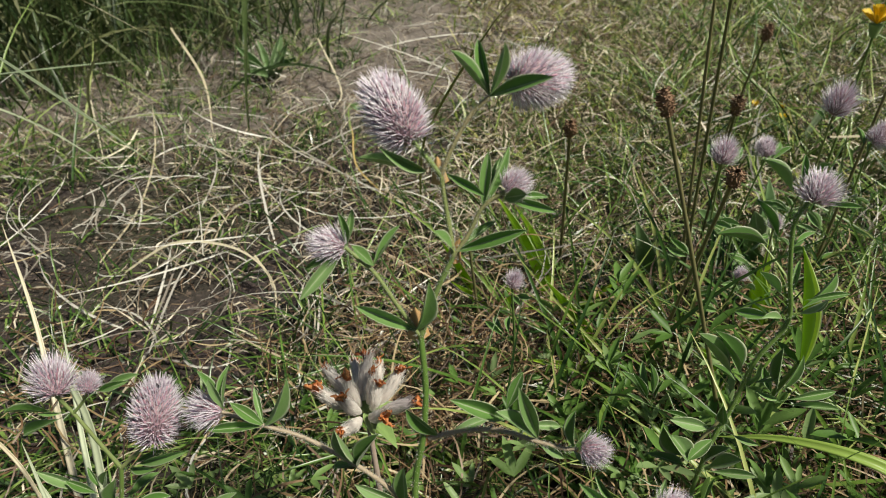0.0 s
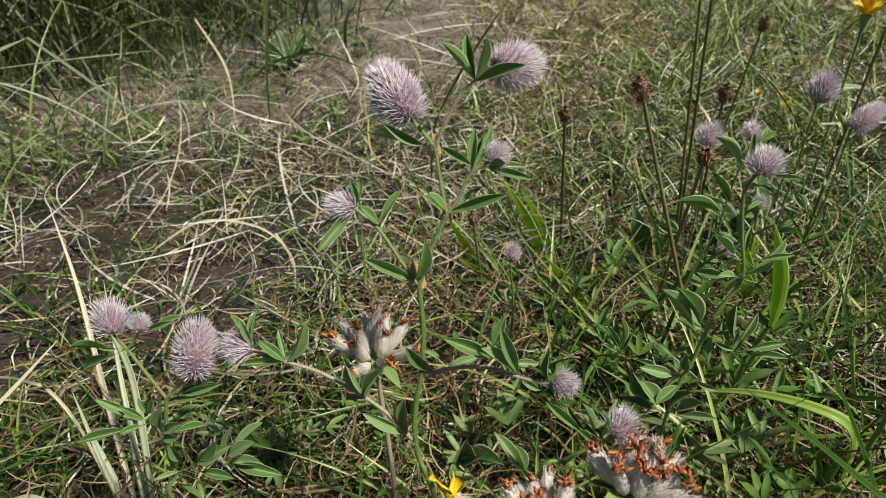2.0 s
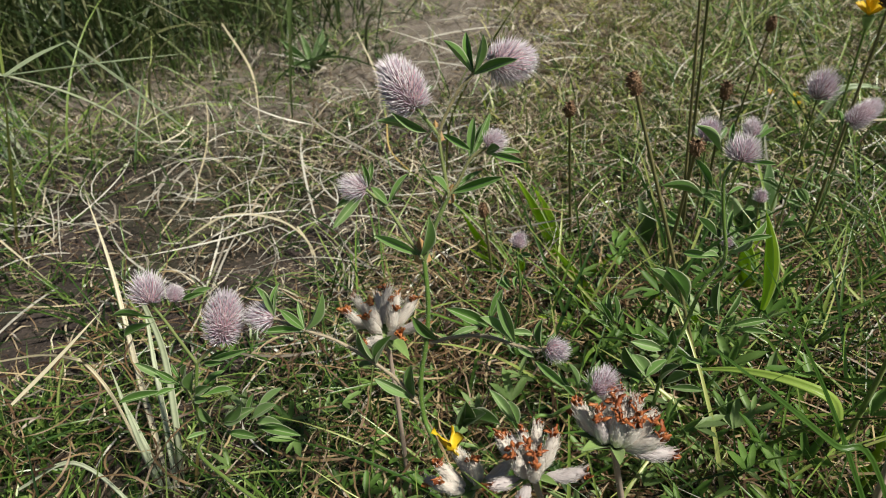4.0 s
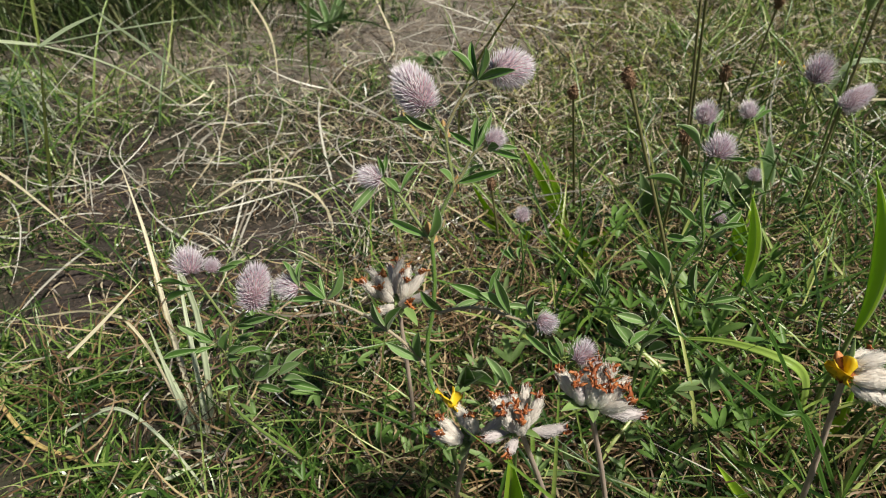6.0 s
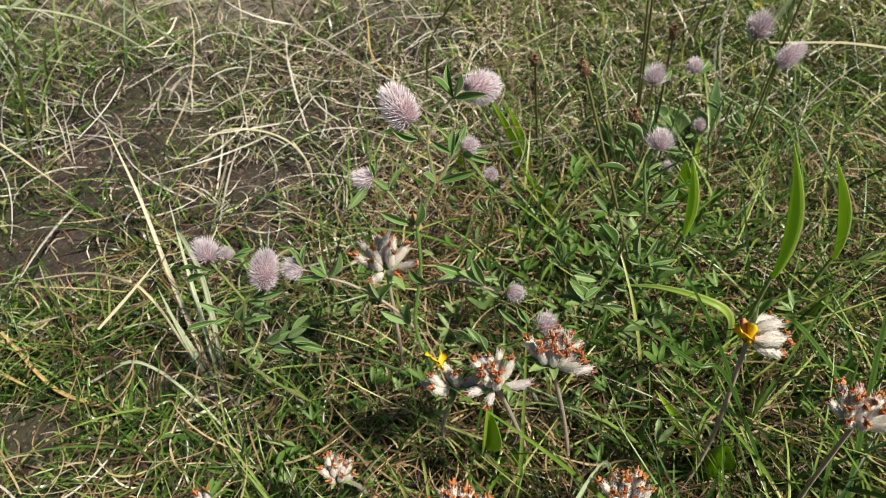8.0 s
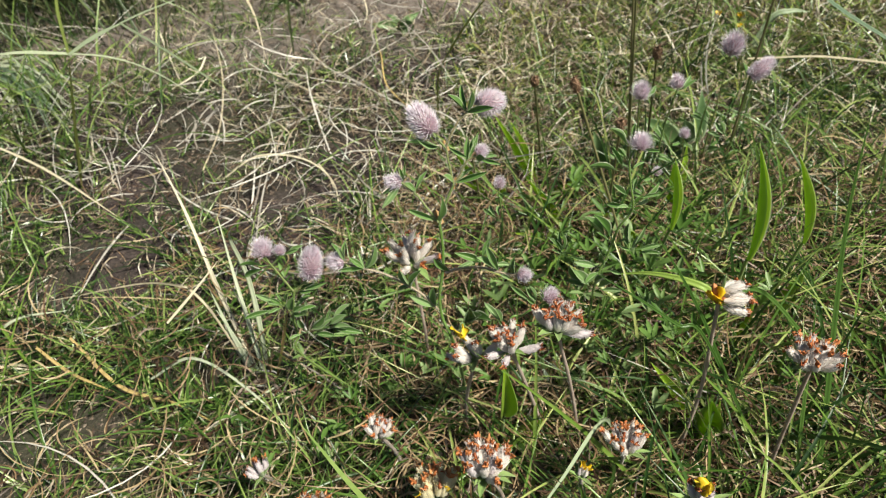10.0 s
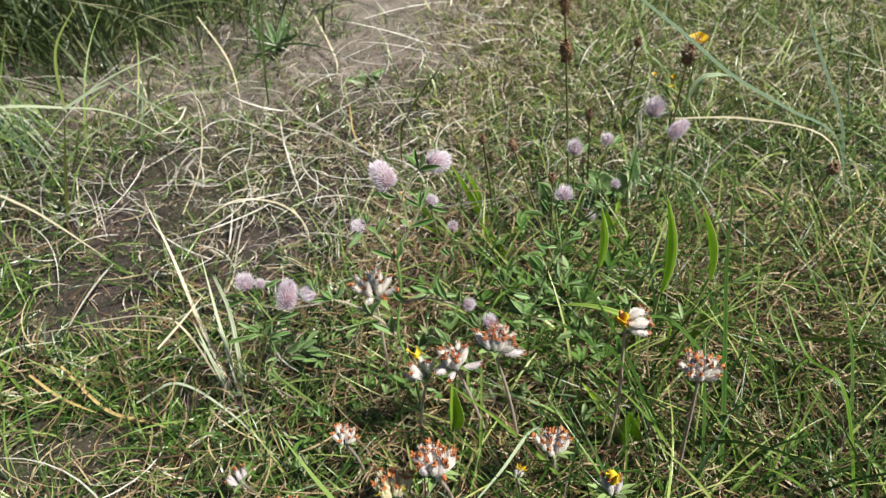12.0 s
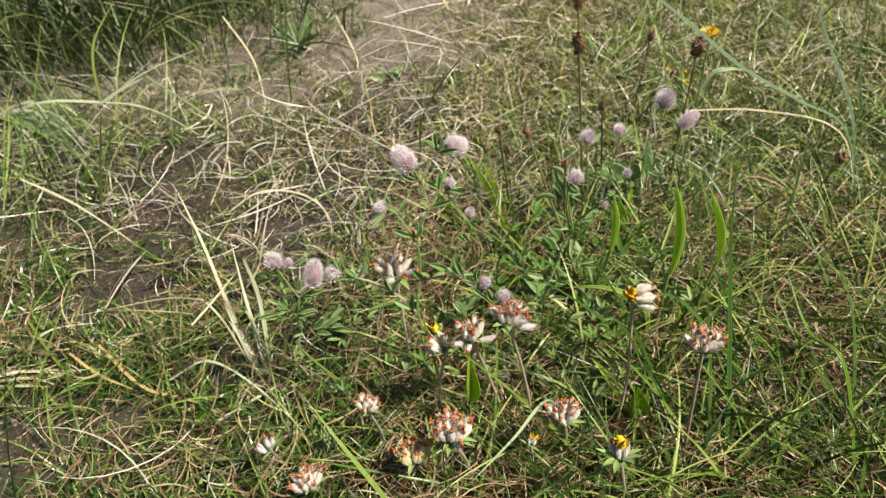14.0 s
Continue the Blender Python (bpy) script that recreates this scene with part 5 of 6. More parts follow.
shoot("arching yellow-green grass stalk rooted in dry turf", [(-15.4, 356.0, -0.0), (-10.3, 333.2, 52.4), (0.8, 299.9, 87.6), (21.6, 268.6, 128.1), (37.0, 230.2, 156.5)], 1.5, GREEN_STALK)
shoot("hooked pale straw blade lying on dry turf", [(-37.4, 378.3, 4.7), (-57.5, 406.5, 12.6), (-62.9, 437.1, 22.6), (-67.7, 461.0, 19.8)], 1.2, STRAW_GOLD)
shoot("long blue-green grass blade leaning across the turf", [(118.8, 209.3, 188.8), (154.3, 229.0, 158.4), (193.4, 242.3, 124.3), (237.7, 251.5, 94.6), (278.6, 259.9, 66.3)], 2.3, GREEN_BLUE)
shoot("long yellowed grass blade lying over green turf", [(188.8, 315.6, 59.2), (238.4, 301.4, 62.5), (284.9, 276.5, 55.2)], 1.3, STRAW_PALE)
shoot("upright dark green grass blade", [(142.6, 45.8, -0.3), (142.6, 62.2, 38.9), (140.2, 76.2, 80.5), (136.0, 84.6, 122.1), (132.3, 87.1, 164.1)], 2.6, GREEN_DARK)
shoot("upright dark green grass blade", [(135.6, 49.0, -0.1), (131.7, 64.1, 57.5), (122.8, 64.0, 107.4)], 1.8, GREEN_DARK)
shoot("thin bent grass blade with dry yellow tip", [(128.7, 71.3, 0.1), (112.0, 82.4, 40.9), (94.4, 88.6, 81.9), (73.0, 89.8, 122.1)], 1.7, GREEN_DARK)
shoot("thin bent grass blade with dry yellow tip", [(90.8, 62.1, 89.6), (79.0, 60.1, 101.3), (65.5, 59.8, 114.5), (51.0, 58.8, 128.2)], 1.3, GREEN_DARK)
shoot("thin bent dark green grass blade", [(87.8, 61.1, 103.2), (120.8, 91.5, 80.9), (158.6, 85.2, 29.9)], 1.8, GREEN_DARK)
shoot("pale dry grass stalk slanting up from the turf", [(57.8, 56.0, 55.3), (39.2, 26.7, 68.1), (22.1, -2.3, 83.6)], 1.7, GREEN_PALE)
shoot("bleached curved grass blade lying on turf", [(-157.4, 121.7, 8.0), (-130.0, 121.6, 22.8), (-97.5, 102.5, 20.1), (-60.7, 70.2, 10.0)], 1.4, STRAW_GREEN)
shoot("bleached curved grass blade lying on turf", [(-118.7, 92.2, 6.0), (-103.5, 102.3, 8.8), (-84.6, 113.3, 12.1)], 1.7, STRAW_GREEN)
shoot("yellowed grass blade lying on turf", [(-220.0, 136.2, 20.2), (-199.4, 124.3, 12.9), (-173.8, 115.3, 6.1)], 1.8, STRAW_GOLD)
shoot("yellowed grass blade lying on turf", [(-204.1, 141.9, 20.0), (-173.9, 119.6, 5.8), (-141.7, 109.1, 3.6), (-114.8, 94.8, 3.7)], 2.0, STRAW_GOLD)
shoot("bleached curved grass blade lying on turf", [(-258.2, 152.1, 10.2), (-240.7, 158.0, 20.1), (-212.8, 162.3, 20.1)], 1.7, STRAW_GREEN)
shoot("bleached curved grass blade lying on turf", [(-331.7, 313.3, 40.0), (-280.8, 288.8, 28.7), (-222.8, 256.0, 5.8)], 1.7, STRAW_PALE)
shoot("green grass blade arching over dry turf", [(-250.8, 156.2, 30.0), (-235.6, 140.6, 16.4), (-220.2, 127.0, 6.1)], 2.0, GREEN_FRESH)
shoot("bleached curved grass blade lying on turf", [(-255.9, 137.0, 5.9), (-235.5, 137.1, 5.3), (-222.1, 131.2, 6.2)], 1.6, STRAW_PALE)
shoot("bleached curved grass blade lying on turf", [(-125.4, 672.9, 30.0), (-96.4, 602.1, 1.5), (-93.9, 537.0, 3.8)], 1.7, STRAW_PALE)
shoot("hooked pale straw blade lying on dry turf", [(-93.5, 288.7, 19.8), (-82.1, 273.6, 11.7), (-78.1, 255.9, 4.0)], 1.2, STRAW_PALE)
shoot("hooked pale straw blade lying on dry turf", [(-169.7, 299.3, 4.2), (-140.3, 304.3, 19.1), (-108.3, 298.6, 19.2), (-87.6, 283.4, 12.8), (-79.8, 260.9, 2.8)], 1.3, STRAW_PALE)
shoot("bleached curved grass blade lying on turf", [(-239.3, 607.9, 60.1), (-198.0, 547.2, 31.3), (-174.2, 478.0, 6.2)], 2.0, STRAW_PALE)
shoot("bleached curved grass blade lying on turf", [(-239.1, 571.9, 3.9), (-221.8, 544.0, 46.3), (-208.3, 513.9, 90.1)], 1.5, STRAW_GREEN)
shoot("bleached curved grass blade lying on turf", [(-187.1, 312.9, 3.9), (-192.6, 380.0, 2.5), (-205.7, 447.3, 12.0), (-227.7, 512.1, 30.0)], 1.4, STRAW_PALE)
shoot("bleached curved grass blade lying on turf", [(-164.9, 452.0, 9.9), (-122.7, 419.9, 3.7), (-92.0, 385.9, 3.8)], 1.6, STRAW_PALE)
shoot("bleached curved grass blade lying on turf", [(-294.0, 544.0, 20.0), (-269.4, 495.4, 9.8), (-244.7, 448.2, 5.0)], 1.5, STRAW_PALE)
shoot("bleached curved grass blade lying on turf", [(-224.2, 468.9, 20.1), (-231.6, 457.0, 11.6), (-255.1, 438.1, 5.2)], 1.5, STRAW_PALE)
shoot("bleached curved grass blade lying on turf", [(-293.0, 369.1, 10.1), (-283.4, 344.4, 2.6), (-269.0, 328.1, 4.2)], 1.4, STRAW_PALE)
shoot("bleached grass blade lying over green turf", [(-273.9, 132.7, 6.0), (-251.6, 133.9, 9.0), (-227.7, 133.8, 5.0)], 2.0, STRAW_PALE)
shoot("bleached grass blade lying over green turf", [(-273.9, 130.9, 4.0), (-247.0, 129.9, 7.0), (-229.2, 125.9, 3.0)], 1.6, STRAW_PALE)
shoot("bleached grass blade lying over green turf", [(-271.1, 128.0, 3.0), (-249.3, 125.6, 5.0), (-235.1, 126.3, 2.0)], 1.5, STRAW_GREEN)
shoot("thin bent dark green grass blade", [(134.2, 182.8, 29.8), (144.2, 183.5, 33.1), (172.9, 187.1, 50.1)], 2.0, GREEN_DARK)
shoot("green grass blade arching over dry turf", [(228.8, 93.3, 52.8), (210.6, 113.8, 37.5), (188.9, 130.8, 19.7)], 1.9, GREEN_FRESH)
shoot("green grass blade arching over dry turf", [(180.1, 47.5, 74.3), (172.0, 69.0, 78.8), (169.0, 95.7, 94.6)], 1.8, GREEN_FRESH)
shoot("upright dark green grass blade", [(181.1, 40.9, 0.0), (180.2, 55.3, 24.2), (178.9, 60.0, 43.3)], 1.9, GREEN_DARK)
shoot("upright dark green grass blade", [(207.2, 51.7, -0.1), (205.0, 67.6, 31.6), (201.9, 84.5, 67.7), (191.0, 98.5, 100.7)], 2.0, GREEN_DARK)
shoot("green grass blade arching over dry turf", [(147.2, 39.0, 20.1), (158.1, 43.4, 34.5), (167.2, 53.1, 53.2)], 2.2, GREEN_FRESH)
shoot("upright blue-green grass blade", [(322.0, 304.0, 0.0), (312.4, 314.7, 48.4), (284.5, 336.9, 110.0), (273.9, 329.7, 136.8)], 2.8, GREEN_BLUE)
shoot("bleached upright grass blade", [(391.9, 398.7, 36.0), (351.8, 364.8, 86.4), (312.4, 323.7, 125.0)], 1.6, STRAW_PALE)
shoot("upright blue-green grass blade", [(359.9, 383.0, 19.8), (333.2, 360.4, 71.4), (309.0, 331.9, 118.4)], 2.6, GREEN_BLUE)

shoot("pale grey leaf lying on green turf", [(248, 431, 31), (262, 431, 36), (278, 433, 33)], 5.0, GREEN_PALE)
# dead sheaths round the foot of the dry tuft
for k in range(14):
    w, far = rnd.uniform(3.6, 5.9), rnd.uniform(9, 26)
    grass_blade(dry_tuft, [(-101 + rnd.uniform(-5, 5), 124 + rnd.uniform(-5, 4), -1), (-100 + 0.5 * far * math.cos(w), 122 + 0.5 * far * math.sin(w), rnd.uniform(5, 12)), (-99 + far * math.cos(w), 121 + far * math.sin(w), rnd.uniform(3, 16))], rnd.uniform(1.4, 2.6), SHEATH, name="sheath")


def small_yellow(x, y, z):
    """A low trefoil in flower: a thin stem and a few keeled yellow petals."""
    ob = thing("yellow_trefoil", "small yellow trefoil flower low in green turf", "wildflower", (x, y, 0), "yellow trefoils in the turf")
    stalk(ob, [(x, y, 0), (x + rnd.uniform(-3, 3), y - 3, z * 0.5), (x, y - 4, z)], 0.5, 0.4)
    for k in range(4):
        w = k * 1.57 + rnd.uniform(-0.4, 0.4)
        b = v3((x, y - 4, z))
        part("petal", PETAL, None, ob, "", leaf_pose(b, b + Vector((math.cos(w) * 0.003, math.sin(w) * 0.003, 0.0028)), 0.7, Vector((0, -0.3, 1))))


for x, y, z in ((225, 487, 14), (243, 484, 12), (234, 460, 14)):
    small_yellow(x, y, z)

# ---- drops of water ----
water = bpy.data.materials.new("water")
water.use_nodes = True
wet = water.node_tree.nodes["Principled BSDF"]
wet.inputs["Transmission Weight"].default_value, wet.inputs["Roughness"].default_value, wet.inputs["IOR"].default_value = 1.0, 0.0, 1.33
DROP = dome("water_drop", 10, 14, lambda u: math.sqrt(max(0, 0.25 - (u - 0.5) ** 2)), water)
for at, size in (((5.5, 104.5, 151.5), 1.3), ((66, 117, 76), 1.6), ((54, 116, 77), 1.5), ((0, 140, 72), 1.3)):
    drop = new("water_drop", DROP)
    drop.matrix_basis = Matrix.Translation(v3(at)) @ Matrix.Diagonal((size * 0.001, size * 0.001, size * 0.0008, 1))
    tagged(drop, "clear drop of water on a leaf", "water drop", "drops of water")

# ---- turf ----
U = rng.uniform


def turf(count, chance, x, y, length, width, lean, curl, segs, fold, lift=0.0, swerve=0.8):
    p = scatter(count, *x, *y, chance)
    k = len(p)
    return blades(rooted(p, U(0, lift, k) if lift else None), U(0, 6.283, k), U(*lean, k), U(*curl, k), U(-swerve, swerve, k), U(*length, k) * U(0.6, 1.0, k), U(*width, k), segs, fold)


def joined(*sets):
    v = np.concatenate([s[0] for s in sets])
    off = np.cumsum([0] + [len(s[0]) for s in sets[:-1]])
    return v, np.concatenate([s[1] + o for s, o in zip(sets, off)])


def tufts(count, each, chance, x, y, reach, length, width, segs, fold):
    """Green tufts whose outer blades lean out and arch over."""
    p, way, out = tufted(count, each, *x, *y, chance, reach)
    return blades(rooted(p), way, 0.08 + 0.42 * out + U(-0.1, 0.25, count), U(0.3, 1.5, count), U(-0.6, 0.6, count), U(*length, count) * U(0.55, 1.0, count), U(*width, count), segs, fold)


EVERYWHERE = ((-0.85, 0.75), (-0.02, 1.35))
stuff("turf_grass", "short fine green grass of worn dune turf", joined(
    tufts(38000, 8, lambda x, y: (0.14 + 0.86 * lush(x, y)) * near(x, y) * (1 - 0.99 * bare(x, y)), *EVERYWHERE, 0.005, (0.012, 0.036), (0.0007, 0.0016), 5, 0.0),
    turf(24000, lambda x, y: (0.25 + 0.75 * lush(x, y)) * near(x, y) * (1 - 0.98 * bare(x, y)), *EVERYWHERE, (0.010, 0.030), (0.0006, 0.0014), (0.3, 1.3), (0.2, 1.4), 5, 0.0),
    tufts(11000, 7, lambda x, y: lush(x, y) ** 1.5 * near(x, y) * (1 - bare(x, y)), *EVERYWHERE, 0.006, (0.035, 0.085), (0.0006, 0.0013), 6, 0.35)), TURF_GREEN)
stuff("meadow_turf", "sunlit yellow-green short turf behind the flowers", turf(28000, lambda x, y: np.clip((x + 0.02) / 0.08, 0, 1) * np.clip((y - 0.3) / 0.1, 0, 1) * (1 - 0.8 * bare(x, y)) * np.clip((1.25 - np.hypot(x, y - 0.35)) / 0.6, 0, 1), (-0.05, 1.2), (0.28, 1.6), (0.012, 0.038), (0.0010, 0.0020), (0.3, 1.3), (0.2, 1.2), 4, 0.0), MEADOW)
stuff("dry_turf", "short dead straw-coloured grass in worn turf", joined(
    turf(47000, lambda x, y: (1.1 - 0.6 * lush(x, y)) * (0.75 + 1.0 * spot(x, y, 0.0, 0.34, 0.10, 0.12)) * np.where((x < -0.03) & (y < 0.3), np.where(x < -0.14, 0.45, 0.8), np.where(y < 0.22, 0.8, 0.9)) * np.where((y > 0.2) & (x > 0.02), 2.3, 1) * near(x, y) * (1 - 0.94 * bare(x, y)), *EVERYWHERE, (0.012, 0.038), (0.0003, 0.0009), (0.7, 1.5), (0.1, 0.9), 6, 0.0, 0.014, 1.9),
    turf(13500, lambda x, y: np.clip((x + 0.02) / 0.08, 0, 1) * np.clip((y - 0.32) / 0.1, 0, 1) * np.clip((1.25 - np.hypot(x, y - 0.35)) / 0.6, 0, 1), (-0.05, 1.2), (0.3, 1.6), (0.012, 0.04), (0.0006, 0.0014), (0.7, 1.5), (0.1, 0.8), 4, 0.0, 0.014, 1.5),
    turf(1500, lambda x, y: bare(x, y) * near(x, y), (-0.4, 0.3), (0.03, 1.0), (0.008, 0.03), (0.0004, 0.0010), (1.1, 1.5), (0.0, 0.4), 4, 0.0, 0.003, 1.0)), TURF_DRY)
stuff("dead_thatch", "brown dead thatch of curled grass between green blades", turf(12000, lambda x, y: np.clip((0.3 - y) / 0.08, 0, 1) * np.where(x > -0.03, 1, 0.22) * (1 - 0.9 * bare(x, y)), (-0.34, 0.36), (0.0, 0.3), (0.015, 0.05), (0.0004, 0.0009), (1.0, 1.5), (0.0, 0.4), 7, 0.0, 0.028, 2.6), THATCH)
stuff("straw_litter", "long bleached grass blades lying in curls on the turf", joined(
    turf(1250, lambda x, y: (1.1 - lush(x, y)) * near(x, y) * np.where(x < 0.12, 1, 0.35) * np.where(y < 0.5, 1, 0.5) * np.where(y < 0.18, 0.2, 1) * np.where((x < -0.14) & (y < 0.26), 0.5, 1) * np.where((x < -0.25) & (y > 0.45), 0.4, 1) * (1 - 0.75 * bare(x, y) * (y < 0.23)), (-0.8, 0.6), (0.03, 1.2), (0.03, 0.11), (0.0005, 0.0012), (1.1, 1.5), (0.0, 0.5), 8, 0.3, 0.016, 2.6),
    turf(85, lambda x, y: np.where(x < 0.05, 1.0, 0.25) * np.where((x < -0.25) & (y > 0.5), 0.15, 1) * (y > 0.25), (-0.9, 0.6), (0.2, 1.3), (0.08, 0.2), (0.0009, 0.0017), (0.9, 1.45), (0.1, 0.9), 9, 0.3, 0.01, 1.6),
    turf(22, lambda x, y: spot(x, y, -0.36, 0.46, 0.12, 0.08), (-0.7, -0.12), (0.3, 0.85), (0.12, 0.26), (0.0009, 0.0015), (0.5, 1.0), (0.6, 1.6), 12, 0.3, 0.0, 1.0),
    turf(230, lambda x, y: np.clip((x - 0.06) / 0.1, 0, 1) + 0 * y, (0.06, 0.6), (0.06, 0.7), (0.04, 0.12), (0.0005, 0.0012), (0.9, 1.5), (0.0, 0.5), 7, 0.3, 0.014, 1.2)), LITTER)
stuff("tall_grass", "tall loose green grass in tufts", joined(
    tufts(950, 7, lambda x, y: np.clip((x - 0.11 - 0.15 * np.clip(0.25 - y, 0, 1)) / 0.12, 0, 1) * np.clip((0.85 - x) / 0.3, 0, 1) * np.clip((1.3 - y) / 0.4, 0, 1) * (0.3 + 0.7 * patchy(x, y, 0.08, 9)) * (1 - spot(x, y, 0.155, 0.115, 0.045, 0.045)), (0.10, 0.85), (0.05, 1.3), 0.007, (0.06, 0.17), (0.0008, 0.0019), 8, 0.35),
    turf(260, lambda x, y: np.clip((x - 0.08) / 0.12, 0, 1) * (y > 0.07) * (1 - spot(x, y, 0.155, 0.115, 0.045, 0.045)), (0.06, 0.6), (0.06, 0.6), (0.06, 0.15), (0.0007, 0.0016), (0.5, 1.3), (0.2, 0.9), 8, 0.35),
    turf(170, lambda x, y: spot(x, y, -0.36, 0.40, 0.06, 0.06), (-0.5, -0.24), (0.28, 0.55), (0.08, 0.18), (0.0009, 0.002), (0.3, 1.1), (0.3, 1.3), 8, 0.35),
    turf(500, lambda x, y: np.clip((x - 0.3) / 0.2, 0, 1) + 0 * y, (0.25, 1.4), (0.5, 1.8), (0.12, 0.35), (0.0016, 0.003), (0.05, 0.8), (0.2, 1.4), 8, 0.35)), TALL_GREEN)
stuff("arching_grass", "long thin dark green grass arching over brown dead litter", joined(
    turf(150, lambda x, y: np.clip((x - 0.07) / 0.05, 0, 1) * np.clip((0.17 - y) / 0.05, 0, 1), (0.06, 0.34), (0.0, 0.17), (0.06, 0.13), (0.0013, 0.0022), (0.1, 0.9), (0.3, 1.2), 8, 0.35),
    tufts(2300, 6, lambda x, y: np.clip((x - 0.0) / 0.05, 0, 1) * np.clip((0.26 - y) / 0.08, 0, 1) * (1 - spot(x, y, 0.155, 0.115, 0.045, 0.045)) * (1 - 0.9 * spot(x, y, 0.06, 0.12, 0.045, 0.05)), (-0.02, 0.34), (0.0, 0.28), 0.008, (0.045, 0.13), (0.0008, 0.0019), 9, 0.35),
    turf(650, lambda x, y: np.clip((x - 0.0) / 0.05, 0, 1) * np.clip((0.26 - y) / 0.08, 0, 1) * (1 - 0.9 * spot(x, y, 0.06, 0.12, 0.045, 0.05)) + 0.25 * spot(x, y, -0.2, 0.14, 0.12, 0.05) * (1 - bare(x, y)), (-0.32, 0.34), (0.0, 0.28), (0.04, 0.12), (0.0006, 0.0012), (0.5, 1.4), (0.2, 0.8), 9, 0.35, 0.01, 1.0)), ARCHING)
stuff("marram_grass", "dense tussocks of dark marram grass", turf(4800, lambda x, y: spot(x, y, -0.50, 0.82, 0.28, 0.15) + 0.35 * spot(x, y, -0.46, 0.66, 0.14, 0.07) + 0.8 * spot(x, y, -0.85, 0.95, 0.3, 0.3), (-1.4, -0.1), (0.5, 1.6), (0.14, 0.38), (0.0015, 0.0032), (0.02, 0.8), (0.3, 1.6), 8, 0.35), MARRAM)
stuff("far_grass", "worn dune grass round the plants and beyond the path", turf(60000, lambda x, y: np.clip(np.maximum(np.abs(x) - 0.55, np.abs(y - 0.65) - 0.6) / 0.3, 0, 1) * np.exp(-np.hypot(x, y - 0.5) / 1.6) * (0.4 + 0.6 * patchy(x, y, 0.5, 12)), (-4.5, 4.5), (-4.0, 5.0), (0.03, 0.11), (0.0015, 0.0035), (0.3, 1.3), (0.2, 1.2), 4, 0.0), TURF_GREEN)


def trefoil_mesh(k):
    """A clover leaf of three oval leaflets round one point, each one long."""
    r = random.Random(70 + k)
    base = np.array([(0, 0, 0), (-0.5, 0.35, 0.1), (0, 0.4, 0), (0.5, 0.35, 0.1), (-0.42, 0.75, 0.1), (0, 0.75, 0.02), (0.42, 0.75, 0.1), (0, 1.0, 0.06)])
    tri = np.array([(0, 2, 1), (0, 3, 2), (1, 2, 5), (1, 5, 4), (2, 3, 6), (2, 6, 5), (4, 5, 7), (5, 6, 7)])
    vs, fs = [], []
    for n3, d in enumerate((-0.8, 0.0, 0.8)):
        long, rise, w = r.uniform(0.8, 1.2), r.uniform(0.0, 0.9), d + r.uniform(-0.15, 0.15)
        q = base * (long * 0.26, long, long)
        q = np.column_stack([q[:, 0], q[:, 1] * math.cos(rise) - q[:, 2] * math.sin(rise), q[:, 1] * math.sin(rise) + q[:, 2] * math.cos(rise)])
        vs.append(np.column_stack([q[:, 0] * math.cos(w) - q[:, 1] * math.sin(w), q[:, 0] * math.sin(w) + q[:, 1] * math.cos(w), q[:, 2]]))
        fs.append(tri + 8 * n3)
    return mesh_of("clover_leaf", np.concatenate(vs), np.concatenate(fs), True, HERB)


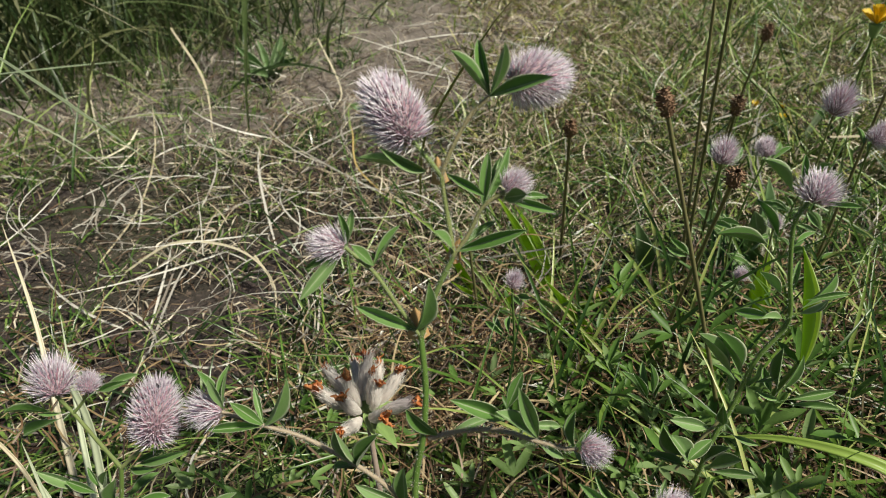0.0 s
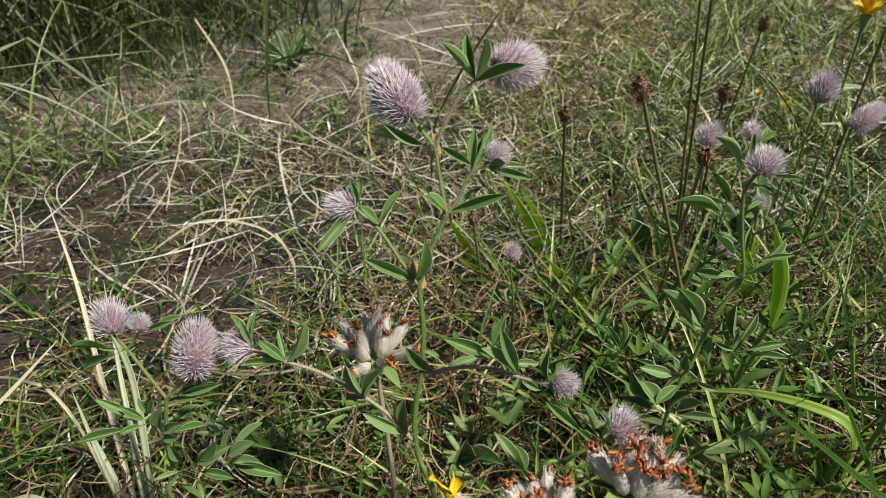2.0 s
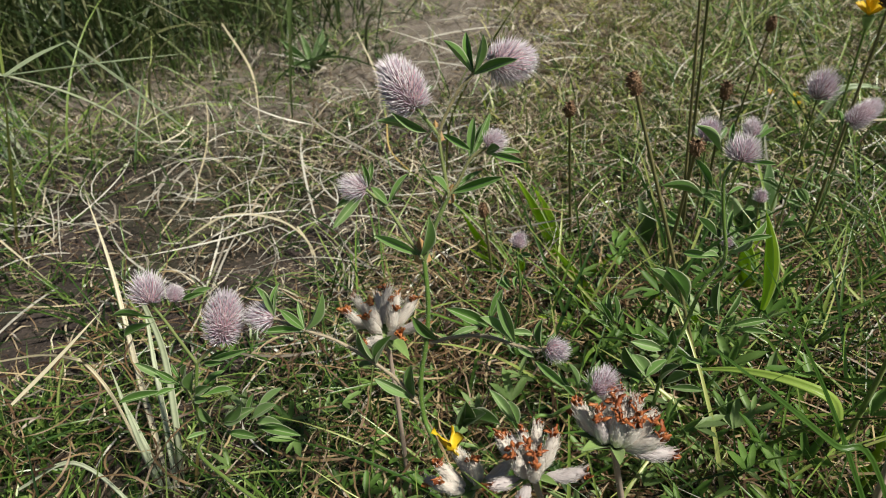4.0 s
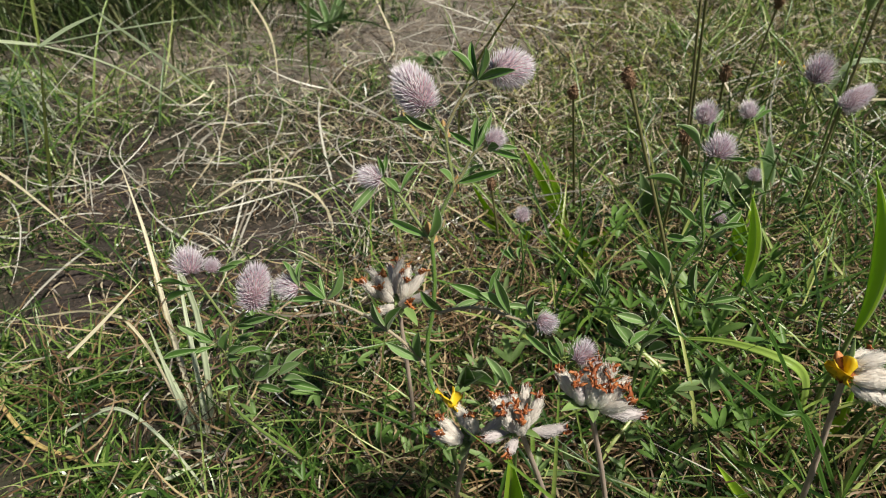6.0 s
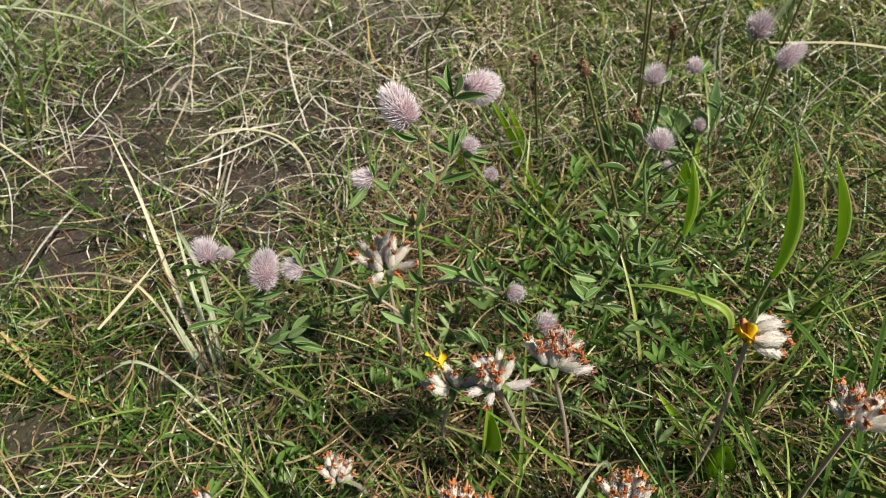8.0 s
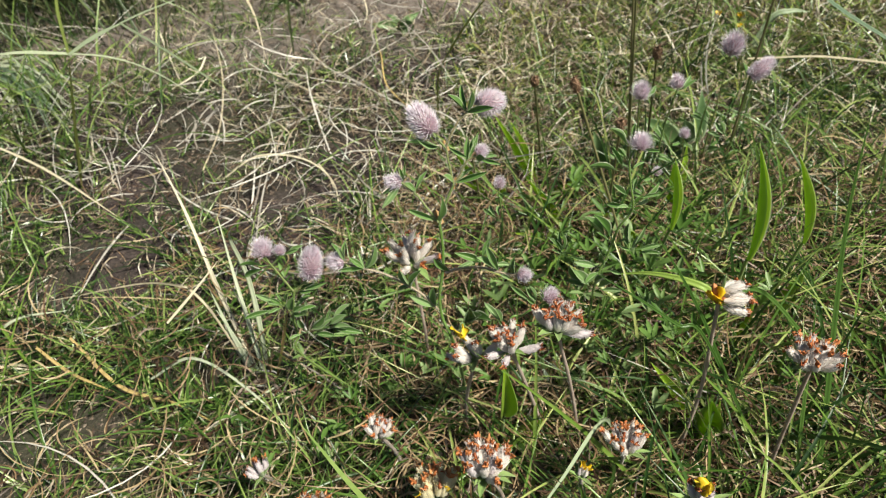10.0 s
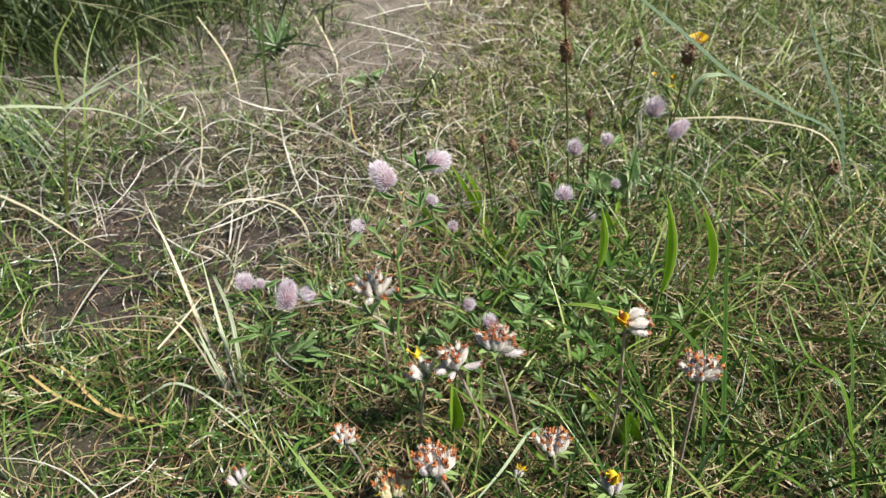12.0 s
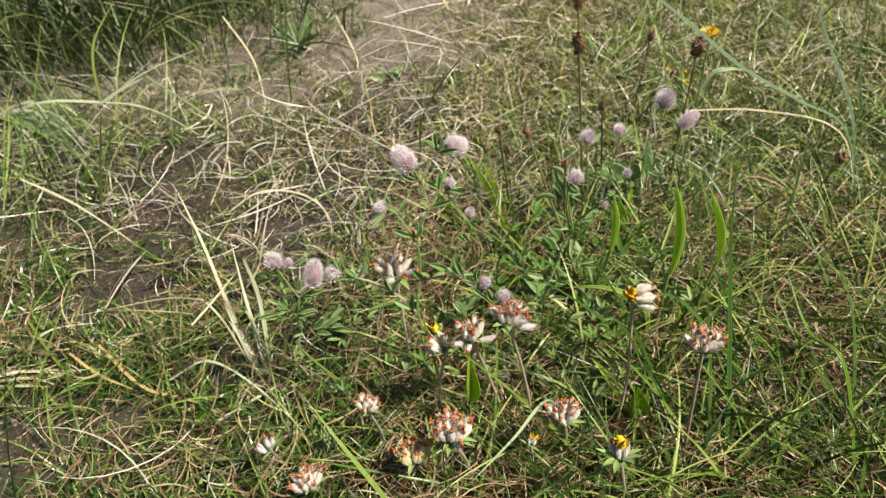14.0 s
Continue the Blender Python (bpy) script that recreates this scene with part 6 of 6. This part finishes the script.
TREFOILS = [trefoil_mesh(k) for k in range(6)]
mat_of_clover = thing("clover_mat", "mat of low green three-part clover leaves in turf", "clover", (0, 125, 0))
for x, y in scatter(220, -0.22, 0.30, 0.04, 0.34, lambda x, y: spot(x, y, 0.0, 0.125, 0.07, 0.05) + 0.5 * spot(x, y, 0.08, 0.18, 0.06, 0.05)):
    size = rnd.uniform(0.0058, 0.0088)
    m = Matrix.Translation((x, y, rnd.uniform(0.006, 0.034))) @ Matrix.Rotation(rnd.uniform(0, 6.28), 4, "Z") @ Matrix.Rotation(rnd.uniform(-0.3, 0.3), 4, "X") @ Matrix.Scale(size, 4)
    part("clover_leaf", rnd.choice(TREFOILS), None, mat_of_clover, "", m)


leafy_patch = thing("clover_mat", "mat of upright fresh green clover leaves in turf", "clover", (75, 150, 0))
for x, y in scatter(150, 0.0, 0.2, 0.06, 0.3, lambda x, y: spot(x, y, 0.078, 0.150, 0.045, 0.04)):
    size = rnd.uniform(0.0075, 0.0115)
    m = Matrix.Translation((x, y, rnd.uniform(0.010, 0.050))) @ Matrix.Rotation(rnd.uniform(0, 6.28), 4, "Z") @ Matrix.Rotation(rnd.uniform(-0.1, 0.7), 4, "X") @ Matrix.Scale(size, 4)
    part("clover_leaf", rnd.choice(TREFOILS), None, leafy_patch, "", m)


def crumbs(count):
    p = np.concatenate([scatter(count // 3, -0.7, 0.6, 0.0, 1.1, near), scatter(count - count // 3, -0.36, 0.1, 0.06, 0.75, lambda x, y: bare(x, y) ** 0.7)])
    shape = np.array([(1, 0, 0.1), (0, 1, 0), (-1, 0.2, 0.15), (0.1, -1, 0), (0, 0, 0.6), (0, 0, -0.4)])
    tri = np.array([(0, 1, 4), (1, 2, 4), (2, 3, 4), (3, 0, 4), (1, 0, 5), (2, 1, 5), (3, 2, 5), (0, 3, 5)])
    size = (U(0.0005, 0.0022, count) * U(0.4, 1, count))[:, None, None] * np.array((1, 1, 0.7))
    turn = U(0, 6.28, count)
    q = shape[None] * size * U(0.5, 1.2, (count, 6, 1))
    q = np.stack([q[..., 0] * np.cos(turn)[:, None] - q[..., 1] * np.sin(turn)[:, None], q[..., 0] * np.sin(turn)[:, None] + q[..., 1] * np.cos(turn)[:, None], q[..., 2]], -1)
    v = (q + rooted(p, np.full(count, 0.0012))[:, None, :]).reshape(-1, 3)
    return v, (tri[None] + np.arange(count)[:, None, None] * 6).reshape(-1, 3)


tagged(new("litter_crumbs", mesh_of("litter_crumbs", *crumbs(24000), False, CRUMB)), "brown crumbs of soil and dead plant litter", "litter", kind="stuff")
